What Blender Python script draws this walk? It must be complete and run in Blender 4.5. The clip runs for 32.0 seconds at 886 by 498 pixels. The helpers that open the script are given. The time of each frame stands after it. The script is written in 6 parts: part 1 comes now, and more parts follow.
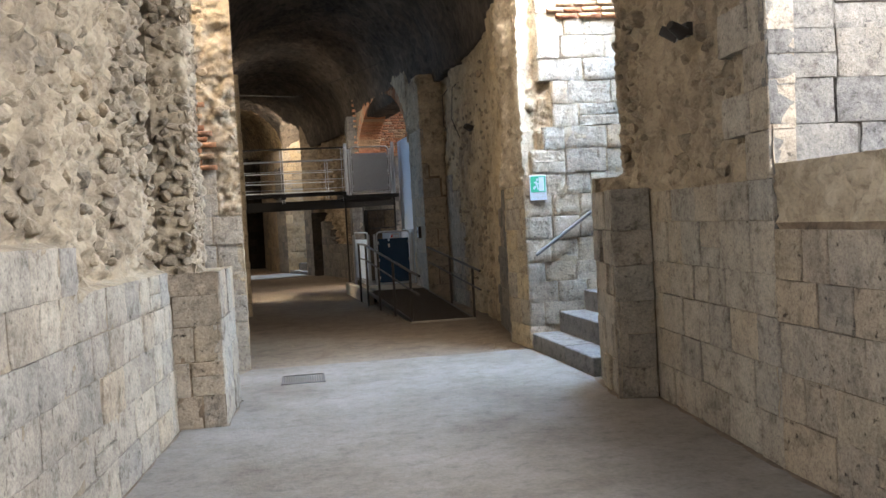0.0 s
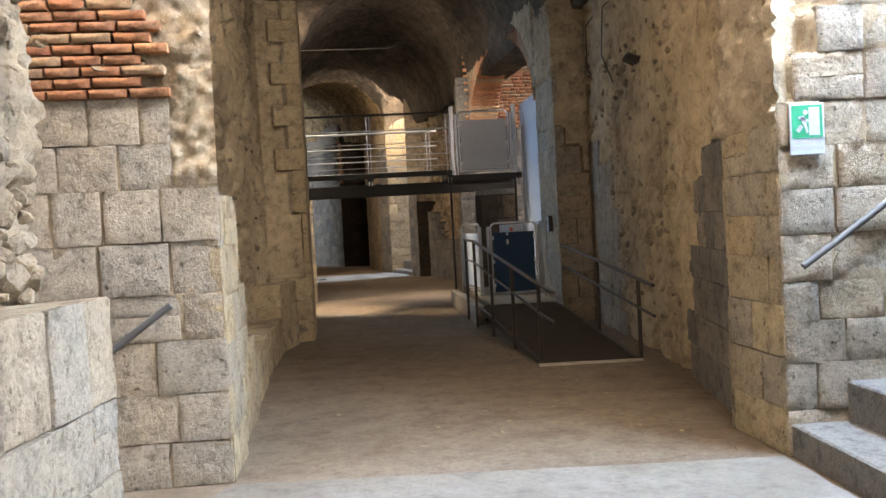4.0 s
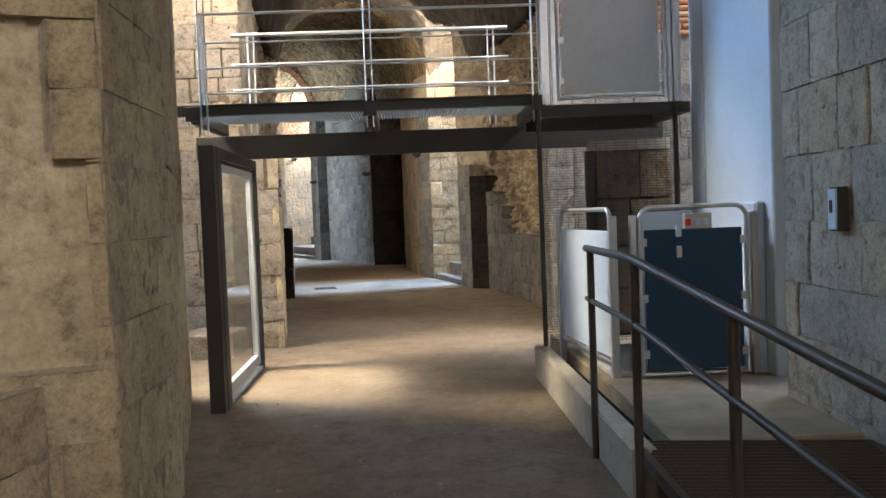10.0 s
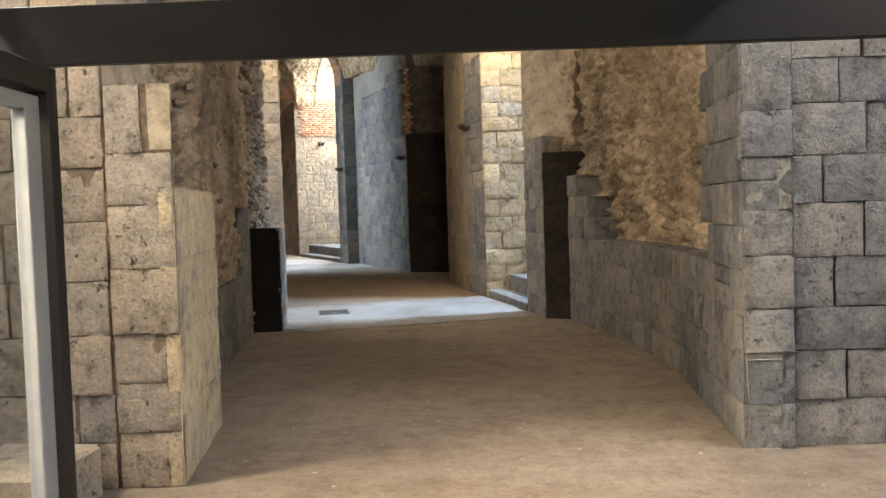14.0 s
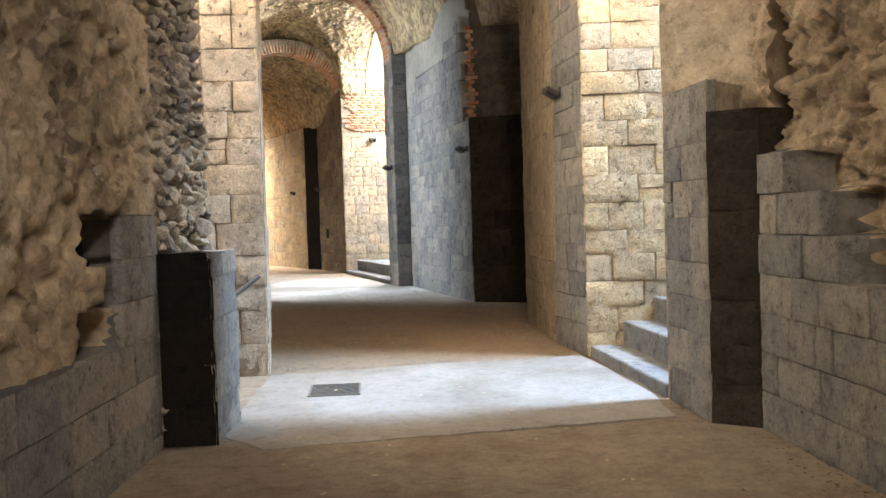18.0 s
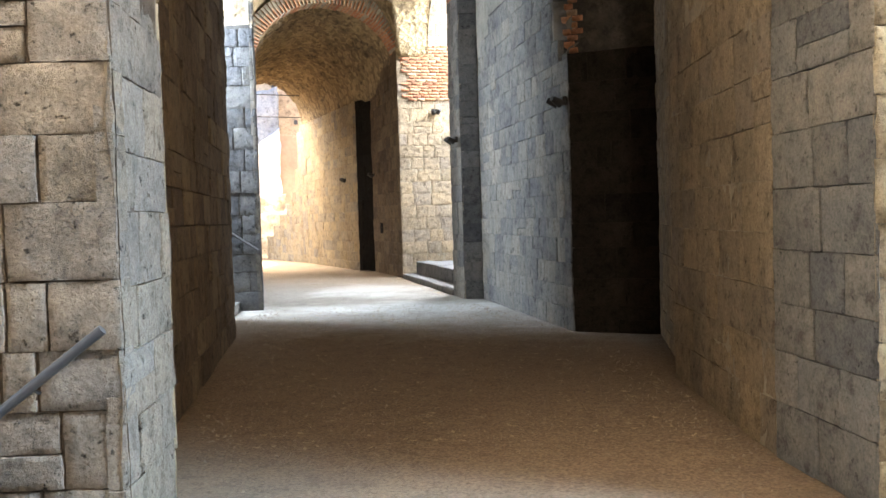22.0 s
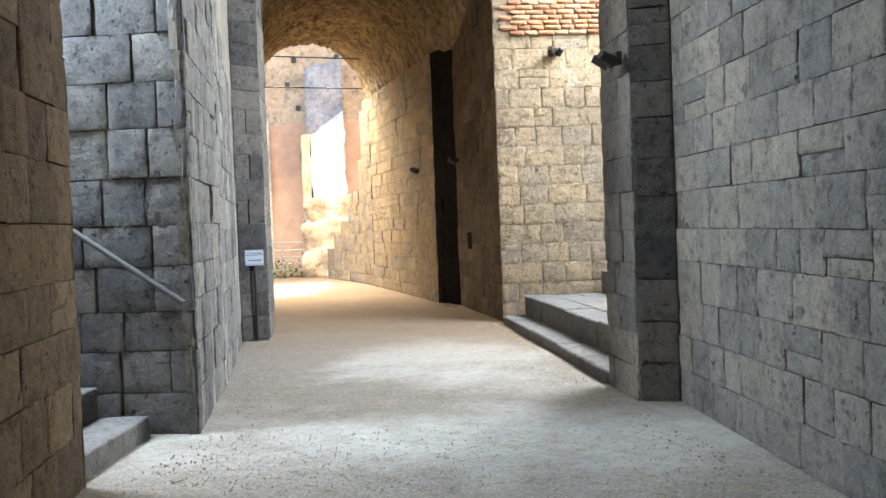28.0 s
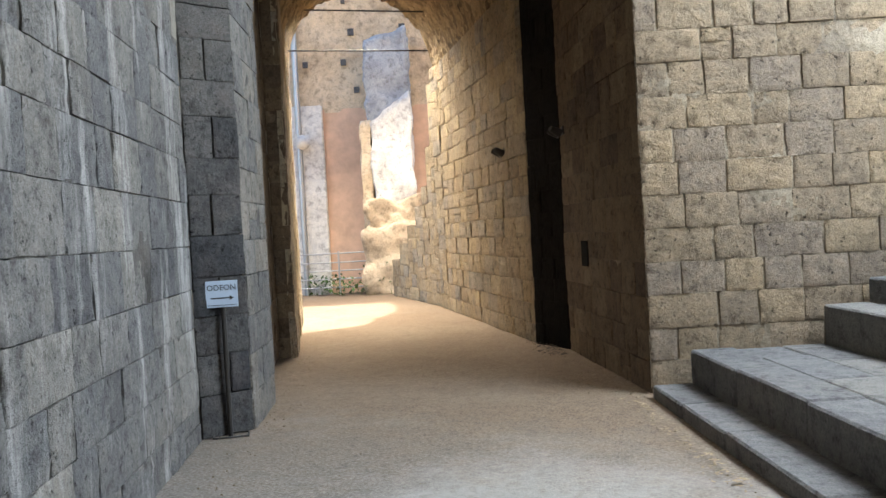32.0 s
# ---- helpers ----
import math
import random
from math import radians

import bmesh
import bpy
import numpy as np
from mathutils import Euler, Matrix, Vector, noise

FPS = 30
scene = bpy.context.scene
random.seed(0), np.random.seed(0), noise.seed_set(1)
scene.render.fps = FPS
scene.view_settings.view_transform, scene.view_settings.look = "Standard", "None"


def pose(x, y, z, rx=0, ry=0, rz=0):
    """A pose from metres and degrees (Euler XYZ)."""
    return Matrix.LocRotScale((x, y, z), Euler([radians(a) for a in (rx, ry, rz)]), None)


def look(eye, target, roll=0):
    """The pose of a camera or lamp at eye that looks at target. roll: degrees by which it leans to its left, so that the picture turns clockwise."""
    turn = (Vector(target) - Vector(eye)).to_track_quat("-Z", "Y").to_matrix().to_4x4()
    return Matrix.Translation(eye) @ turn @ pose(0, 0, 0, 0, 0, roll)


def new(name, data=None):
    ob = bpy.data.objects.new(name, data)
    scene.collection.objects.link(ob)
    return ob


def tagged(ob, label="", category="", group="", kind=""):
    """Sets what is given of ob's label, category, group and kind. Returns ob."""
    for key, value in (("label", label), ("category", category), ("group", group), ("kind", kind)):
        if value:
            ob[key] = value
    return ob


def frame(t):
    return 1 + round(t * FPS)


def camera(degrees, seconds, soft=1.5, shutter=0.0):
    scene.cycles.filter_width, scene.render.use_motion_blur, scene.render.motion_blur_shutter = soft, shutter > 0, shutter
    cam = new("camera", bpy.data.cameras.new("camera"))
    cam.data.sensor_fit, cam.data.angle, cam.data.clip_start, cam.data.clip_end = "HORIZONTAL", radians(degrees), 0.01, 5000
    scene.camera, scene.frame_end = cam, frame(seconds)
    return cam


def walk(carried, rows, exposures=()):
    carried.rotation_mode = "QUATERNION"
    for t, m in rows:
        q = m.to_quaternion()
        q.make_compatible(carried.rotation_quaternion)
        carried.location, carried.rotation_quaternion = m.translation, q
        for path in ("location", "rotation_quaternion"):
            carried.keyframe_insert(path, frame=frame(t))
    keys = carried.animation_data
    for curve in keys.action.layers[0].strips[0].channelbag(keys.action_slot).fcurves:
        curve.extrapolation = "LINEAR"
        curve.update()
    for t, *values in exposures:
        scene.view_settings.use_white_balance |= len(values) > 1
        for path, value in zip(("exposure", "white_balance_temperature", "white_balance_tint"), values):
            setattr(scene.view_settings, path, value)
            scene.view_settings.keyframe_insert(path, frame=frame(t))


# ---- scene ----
cam = camera(53.2, 32.0)
PATH = [
    (0, (0.134, 0.229, 1.661), (0.412, 2.208, 1.599), -3.2),
    (0.5, (0.239, 0.905, 1.652), (0.437, 2.894, 1.59), -2.0),
    (1, (0.332, 1.579, 1.638), (0.531, 3.568, 1.571), -2.2),
    (1.5, (0.43, 2.27, 1.611), (0.612, 4.261, 1.565), -1.9),
    (2, (0.519, 2.92, 1.61), (0.666, 4.914, 1.572), -1.9),
    (2.5, (0.564, 3.576, 1.622), (0.705, 5.57, 1.595), -3.2),
    (3, (0.604, 4.25, 1.591), (0.625, 6.25, 1.542), -2.4),
    (3.5, (0.616, 4.9, 1.561), (0.632, 6.9, 1.506), -3.2),
    (5.5, (0.627, 7.734, 1.574), (0.581, 9.732, 1.49), -1.9),
    (6, (0.644, 8.409, 1.53), (0.604, 10.407, 1.44), -2.2),
    (6.5, (0.625, 9.114, 1.504), (0.599, 11.111, 1.4), -2.2),
    (7, (0.643, 9.865, 1.508), (0.571, 11.861, 1.407), -0.9),
    (7.5, (0.631, 10.578, 1.519), (0.591, 12.575, 1.412), -2.3),
    (8, (0.578, 11.325, 1.512), (0.449, 13.317, 1.398), -2.0),
    (8.5, (0.565, 12.052, 1.493), (0.451, 14.045, 1.369), -2.1),
    (9, (0.517, 12.794, 1.497), (0.43, 14.789, 1.387), -2.8),
    (9.5, (0.487, 13.509, 1.511), (0.358, 15.501, 1.388), -2.3),
    (10, (0.443, 14.261, 1.522), (0.322, 16.256, 1.44), -2.2),
    (10.5, (0.4, 14.957, 1.499), (0.274, 16.952, 1.411), -2.1),
    (11, (0.355, 15.641, 1.5), (0.221, 17.635, 1.412), -1.4),
    (11.5, (0.27, 16.353, 1.527), (0.147, 18.348, 1.454), -1.7),
    (12, (0.188, 17.079, 1.534), (0.058, 19.073, 1.46), -0.5),
    (12.5, (0.097, 17.797, 1.493), (-0.035, 19.791, 1.42), -1.2),
    (13, (0.018, 18.48, 1.490), (-0.141, 20.472, 1.401), -2.0),
    (13.5, (-0.030, 19.14, 1.505), (-0.225, 21.129, 1.415), -1.8),
    (15.5, (-0.151, 21.92, 1.513), (-0.443, 23.897, 1.428), -2.6),
    (16, (-0.241, 22.587, 1.52), (-0.577, 24.557, 1.449), -1.5),
    (16.5, (-0.358, 23.241, 1.532), (-0.709, 25.209, 1.471), -2.7),
    (17, (-0.464, 23.887, 1.501), (-0.852, 25.848, 1.44), -2.1),
    (17.5, (-0.558, 24.557, 1.489), (-0.966, 26.514, 1.423), -1.0),
    (18, (-0.663, 25.211, 1.512), (-1.056, 27.171, 1.447), -1.8),
    (18.5, (-0.762, 25.888, 1.508), (-1.21, 27.836, 1.457), -0.9),
    (19, (-0.88, 26.503, 1.493), (-1.325, 28.452, 1.439), -1.7),
    (19.5, (-1.02, 27.121, 1.465), (-1.482, 29.066, 1.404), -2.2),
    (20, (-1.172, 27.784, 1.459), (-1.694, 29.712, 1.359), -1.0),
    (20.5, (-1.333, 28.446, 1.49), (-1.79, 30.391, 1.396), -3.0),
    (21, (-1.488, 29.1, 1.466), (-2.027, 31.025, 1.396), -1.8),
    (21.5, (-1.651, 29.738, 1.441), (-2.206, 31.657, 1.358), -1.4),
    (22, (-1.811, 30.369, 1.44), (-2.369, 32.288, 1.368), -1.7),
    (22.5, (-1.988, 31.076, 1.45), (-2.616, 32.973, 1.371), -0.8),
    (23, (-2.175, 31.69, 1.453), (-2.774, 33.597, 1.389), -2.3),
    (23.5, (-2.366, 32.325, 1.439), (-2.997, 34.221, 1.362), -1.5),
    (24, (-2.553, 32.942, 1.419), (-3.21, 34.83, 1.343), -1.3),
    (24.5, (-2.755, 33.547, 1.431), (-3.412, 35.434, 1.361), -2.3),
    (25, (-2.953, 34.224, 1.462), (-3.64, 36.101, 1.398), -1.7),
    (25.5, (-3.195, 34.853, 1.48), (-3.871, 36.735, 1.434), -2.8),
    (27.5, (-4.215, 37.475, 1.476), (-4.962, 39.329, 1.431), -1.6),
    (28, (-4.469, 38.079, 1.491), (-5.233, 39.926, 1.436), -2.2),
    (28.5, (-4.734, 38.674, 1.476), (-5.549, 40.5, 1.42), -2.1),
    (29, (-5.007, 39.295, 1.493), (-5.851, 41.107, 1.426), -1.6),
    (29.5, (-5.275, 39.895, 1.499), (-6.112, 41.71, 1.452), -3.4),
    (30, (-5.584, 40.518, 1.478), (-6.479, 42.306, 1.43), -2.4),
    (30.5, (-5.822, 41.177, 1.483), (-6.72, 42.963, 1.434), -2.0),
    (31, (-6.077, 41.746, 1.495), (-6.964, 43.537, 1.439), -2.2),
    (31.5, (-6.357, 42.353, 1.536), (-7.289, 44.122, 1.478), -1.9),
    (32, (-6.634, 42.928, 1.537), (-7.574, 44.694, 1.496), -3.2),
]
EXPOSURES = [(0, 1.38, 6650, 15), (3.5, 1.75, 7300, 18), (6, 2.2, 6550, 14), (8, 2.6, 6350, 12), (10, 2.42, 6300, 12), (12, 2.35, 6280, 12), (13.5, 2.45, 6400, 12), (16, 2.75, 6720, 13), (18, 3.05, 6750, 13), (20, 2.55, 6550, 11),
             (22.5, 2.75, 6650, 13), (24, 3.25, 7200, 16), (25, 3.38, 7300, 15), (28, 2.28, 6780, 11), (30, 2.0, 6540, 11), (32, 1.65, 6380, 10)]
walk(cam, [(t, look(eye, target, roll)) for t, eye, target, roll in PATH], EXPOSURES)
# ---------------------------------------------------------------- light
SUN_AZ, SUN_EL = 0.05, radians(62)          # sun stands towards +y, a little +x
world = bpy.data.worlds.new("sky")
scene.world = world
world.use_nodes = True
wn = world.node_tree.nodes
sky = wn.new("ShaderNodeTexSky")
sky.sky_type, sky.sun_disc, sky.sun_elevation, sky.sun_rotation = "NISHITA", False, SUN_EL, SUN_AZ
wn["Background"].inputs[1].default_value = 0.15
world.node_tree.links.new(sky.outputs[0], wn["Background"].inputs[0])
sun = new("sun", bpy.data.lights.new("sun", "SUN"))
sun.data.energy, sun.data.angle, sun.data.color = 5.0, radians(0.5), (1.0, 0.93, 0.82)
sun_way = Vector((math.sin(SUN_AZ) * math.cos(SUN_EL), math.cos(SUN_AZ) * math.cos(SUN_EL), math.sin(SUN_EL)))
sun.matrix_world = look(sun_way * 60, (0, 0, 0))


def sky_lamp(at, target, wide, high, watts, colour=(0.86, 0.93, 1.0), spread=180):
    """Area lamp standing in for daylight at an opening; some only fill the passage."""
    o = new("daylight", bpy.data.lights.new("daylight", "AREA"))
    o.data.shape, o.data.size, o.data.size_y, o.data.energy, o.data.color = "RECTANGLE", wide, high, watts, colour
    o.data.spread = radians(spread)
    o.matrix_world = look(at, target)
    return o


WARM, COOL, PALE = (1.0, 0.86, 0.66), (0.70, 0.84, 1.0), (1.0, 0.95, 0.88)
BLUE = (0.44, 0.69, 1.0)
sky_lamp((5.2, 1.9, 5.0), (-0.6, 4.6, 1.2), 3.6, 2.4, 590, (0.88, 0.94, 1.0))
sky_lamp((-3.5, 1.3, 4.4), (2.4, 2.4, 1.1), 2.8, 2.4, 205, (0.88, 0.94, 1.0))
sky_lamp((3.9, 9.95, 5.8), (-0.2, 10.2, 0), 1.9, 1.4, 270, BLUE, 110)
# Added fill pair, aimed along the passage to lift its walls.
sky_lamp((2.9, 9.9, 5.4), (-1.6, 14.5, 2.1), 1.5, 1.2, 150, PALE)
sky_lamp((-1.4, 9.95, 5.4), (2.6, 13.8, 1.6), 1.5, 1.2, 75, WARM)
sky_lamp((3.9, 23.2, 5.8), (-0.6, 23.4, 0), 2.6, 1.6, 32, (1.0, 0.97, 0.93), 85)
sky_lamp((-4.6, 22.6, 5.5), (0.1, 22.7, 0), 1.0, 0.8, 46, (1.0, 0.88, 0.66), 56)
sky_lamp((-3.3, 23.3, 4.3), (2.2, 18.6, 1.5), 1.3, 1.6, 26, BLUE, 100)
# Two more fill lamps brighten the rubble walls past the bridge.
sky_lamp((1.6, 22.6, 5.5), (-3.2, 28.4, 2.4), 1.6, 1.0, 40, PALE, 100)
sky_lamp((-2.9, 22.4, 5.5), (0.9, 29.0, 1.8), 2.2, 1.2, 30, WARM, 100)
sky_lamp((3.9, 34.2, 7.2), (-2.5, 32.4, 0), 1.5, 1.5, 76, BLUE, 60)
sky_lamp((-4.7, 32.4, 5.4), (-0.6, 34.4, 1.6), 1.5, 1.2, 70, WARM)
# Fill for the left wall beyond the second stairs.
sky_lamp((-0.6, 33.6, 5.5), (-6.4, 38.2, 1.6), 1.4, 1.0, 55, WARM)
sky_lamp((-10.4, 42.3, 5.0), (-7.2, 43.4, 0), 1.0, 1.6, 175, (0.66, 0.82, 1.0))
sky_lamp((-4.6, 50.0, 6.4), (-8.6, 47.2, 0), 4.0, 2.5, 430, (0.80, 0.90, 1.0))
# Unseen lamp above the vault mouth adds warm bounced light inside.
sky_lamp((-17.0, 59.3, 8.5), (-12.5, 53.0, 1.2), 4.0, 3.0, 1450, WARM)


# ---------------------------------------------------------------- materials
def node(m, kind, **values):
    n = m.node_tree.nodes.new(kind)
    for key, v in values.items():
        if key in n.inputs:
            n.inputs[key].default_value = v
    return n


def blank(name, rough=0.9, metal=0.0):
    m = bpy.data.materials.new(name)
    m.use_nodes = True
    b = m.node_tree.nodes["Principled BSDF"]
    b.inputs["Roughness"].default_value, b.inputs["Metallic"].default_value = rough, metal
    b.inputs["Specular IOR Level"].default_value = 0.3
    return m, b


def ramp(m, fac, stops):
    r = m.node_tree.nodes.new("ShaderNodeValToRGB")
    el = r.color_ramp.elements
    while len(el) < len(stops):
        el.new(0.5)
    for e, (p, c) in zip(el, stops):
        e.position, e.color = p, (*c, 1)
    m.node_tree.links.new(fac, r.inputs[0])
    return r.outputs[0]


def mixed(m, fac, a, b, mode="MIX"):
    n = m.node_tree.nodes.new("ShaderNodeMix")
    n.data_type, n.blend_type = "RGBA", mode
    for k, v in ((0, fac), (6, a), (7, b)):
        if isinstance(v, (int, float)):
            n.inputs[k].default_value = v
        elif isinstance(v, tuple):
            n.inputs[k].default_value = (*v, 1)
        else:
            m.node_tree.links.new(v, n.inputs[k])
    return n.outputs[2]


def noise_out(m, scale, detail=6, rough=0.6, kind="ShaderNodeTexNoise", vec=None, out=0):
    n = m.node_tree.nodes.new(kind)
    n.inputs["Scale"].default_value = scale
    if kind == "ShaderNodeTexNoise":
        n.inputs["Detail"].default_value, n.inputs["Roughness"].default_value = detail, rough
    if vec is None:
        vec = m.node_tree.nodes.new("ShaderNodeNewGeometry").outputs["Position"]
    m.node_tree.links.new(vec, n.inputs["Vector"])
    return n.outputs[out]


def bump(m, b, height, strength, distance, prev=None):
    n = m.node_tree.nodes.new("ShaderNodeBump")
    n.inputs["Strength"].default_value, n.inputs["Distance"].default_value = strength, distance
    m.node_tree.links.new(height, n.inputs["Height"])
    if prev is not None:
        m.node_tree.links.new(prev, n.inputs["Normal"])
    m.node_tree.links.new(n.outputs[0], b.inputs["Normal"])
    return n.outputs[0]


def random_out(m):
    return m.node_tree.nodes.new("ShaderNodeObjectInfo").outputs["Random"]


def offset_place(m, far=17.0):
    """Place in the world, shifted block by block, so that no pattern runs on over a joint."""
    n = m.node_tree.nodes.new("ShaderNodeVectorMath")
    n.operation = "MULTIPLY_ADD"
    n.inputs[1].default_value = (far, far * 0.7, far * 1.3)
    m.node_tree.links.new(random_out(m), n.inputs[0])
    m.node_tree.links.new(m.node_tree.nodes.new("ShaderNodeNewGeometry").outputs["Position"], n.inputs[2])
    return n.outputs[0]


def stone(name, tones, pits=0.5, stain=0.5, dust=(0.42, 0.36, 0.28), streak=0.0, dark=0.5):
    """Hewn block: tone by block, patches of lichen and damp, worn grain, pits."""
    m, b = blank(name, 0.92)
    b.inputs["Specular IOR Level"].default_value = 0.1
    steps = [((n + 0.5) / len(tones), c) for n, c in enumerate(tones)]
    col = ramp(m, random_out(m), steps)
    here = offset_place(m)
    patch = noise_out(m, 2.6, 7, 0.68, vec=here)
    col = mixed(m, ramp(m, patch, [(0.48, (0, 0, 0)), (0.68, (stain,) * 3)]), col, dust)
    damp = noise_out(m, 0.9, 6, 0.7)
    col = mixed(m, dark, col, ramp(m, damp, [(0.32, (0.42, 0.42, 0.43)), (0.5, (1, 1, 1)), (0.7, (1.12, 1.05, 0.92))]), "MULTIPLY")
    mid = noise_out(m, 8, 8, 0.72, vec=here)
    col = mixed(m, 0.8, col, ramp(m, mid, [(0.34, (0.42, 0.40, 0.38)), (0.47, (0.94, 0.94, 0.94)), (0.64, (1.2, 1.17, 1.12))]), "MULTIPLY")
    fine = noise_out(m, 48, 6, 0.7)
    col = mixed(m, 0.55, col, ramp(m, fine, [(0.32, (0.4,) * 3), (0.58, (1.08,) * 3)]), "MULTIPLY")
    pit = ramp(m, noise_out(m, 19, 5, 0.65, vec=here), [(0.30, (0.22,) * 3), (0.39, (1,) * 3)])
    col = mixed(m, pits, col, pit, "MULTIPLY")
    vesicle = ramp(m, noise_out(m, 62, kind="ShaderNodeTexVoronoi", vec=here), [(0.10, (0.30,) * 3), (0.26, (1,) * 3)])
    col = mixed(m, 0.55 * pits, col, vesicle, "MULTIPLY")
    if streak:
        geo = m.node_tree.nodes.new("ShaderNodeNewGeometry")
        mp = m.node_tree.nodes.new("ShaderNodeMapping")
        mp.inputs["Scale"].default_value = (3.4, 3.4, 0.5)
        m.node_tree.links.new(geo.outputs["Position"], mp.inputs["Vector"])
        run = noise_out(m, 1.0, 8, 0.7, vec=mp.outputs[0])
        col = mixed(m, ramp(m, run, [(0.54, (0, 0, 0)), (0.70, (streak,) * 3)]), col, (0.60, 0.58, 0.54))
    m.node_tree.links.new(col, b.inputs["Base Color"])
    n1 = bump(m, b, pit, 0.8 * pits + 0.1, 0.018)
    n2 = bump(m, b, fine, 0.35, 0.008, n1)
    n3 = bump(m, b, vesicle, 0.5 * pits, 0.012, n2)
    bump(m, b, mid, 0.9, 0.04, n3)
    return m


def rubble_mat(name, light, mid, dark, scale=7.0, crust=1.0, patchy=0.8):
    m, b = blank(name, 0.95)
    vor = noise_out(m, scale, kind="ShaderNodeTexVoronoi", out=0)
    cell = noise_out(m, scale, kind="ShaderNodeTexVoronoi", out=1)
    sep = m.node_tree.nodes.new("ShaderNodeSeparateColor")
    m.node_tree.links.new(cell, sep.inputs[0])
    big = noise_out(m, 0.9, 8, 0.68)
    grain = noise_out(m, 6.5, 9, 0.72)
    fine = noise_out(m, 34, 6, 0.7)
    col = ramp(m, big, [(0.33, dark), (0.5, mid), (0.68, light)])
    col = mixed(m, 0.22 * crust, col, ramp(m, sep.outputs[0], [(0.2, dark), (0.5, mid), (0.9, light)]))
    col = mixed(m, patchy, col, ramp(m, grain, [(0.33, (0.38, 0.36, 0.34)), (0.48, (0.95,) * 3), (0.66, (1.15, 1.13, 1.08))]), "MULTIPLY")
    col = mixed(m, 0.4, col, ramp(m, fine, [(0.3, (0.4,) * 3), (0.6, (1.05,) * 3)]), "MULTIPLY")
    m.node_tree.links.new(col, b.inputs["Base Color"])
    n1 = bump(m, b, fine, 0.5, 0.012)
    n2 = bump(m, b, vor, 0.4 * crust, 0.05, n1)
    bump(m, b, grain, 0.8, 0.06 * (0.12 + 0.88 * crust), n2)
    return m


def plain(name, col, rough=0.5, metal=0.0, grain=40.0, amount=0.2, bumpy=0.05):
    m, b = blank(name, rough, metal)
    f = noise_out(m, grain, 5, 0.6)
    g = noise_out(m, 2.5, 4, 0.6)
    c = mixed(m, amount, col, ramp(m, f, [(0.3, tuple(v * 0.5 for v in col)), (0.7, tuple(min(1, v * 1.3) for v in col))]))
    c = mixed(m, amount, c, ramp(m, g, [(0.35, tuple(v * 0.6 for v in col)), (0.65, tuple(min(1, v * 1.15) for v in col))]))
    m.node_tree.links.new(c, b.inputs["Base Color"])
    bump(m, b, f, bumpy, 0.01)
    return m


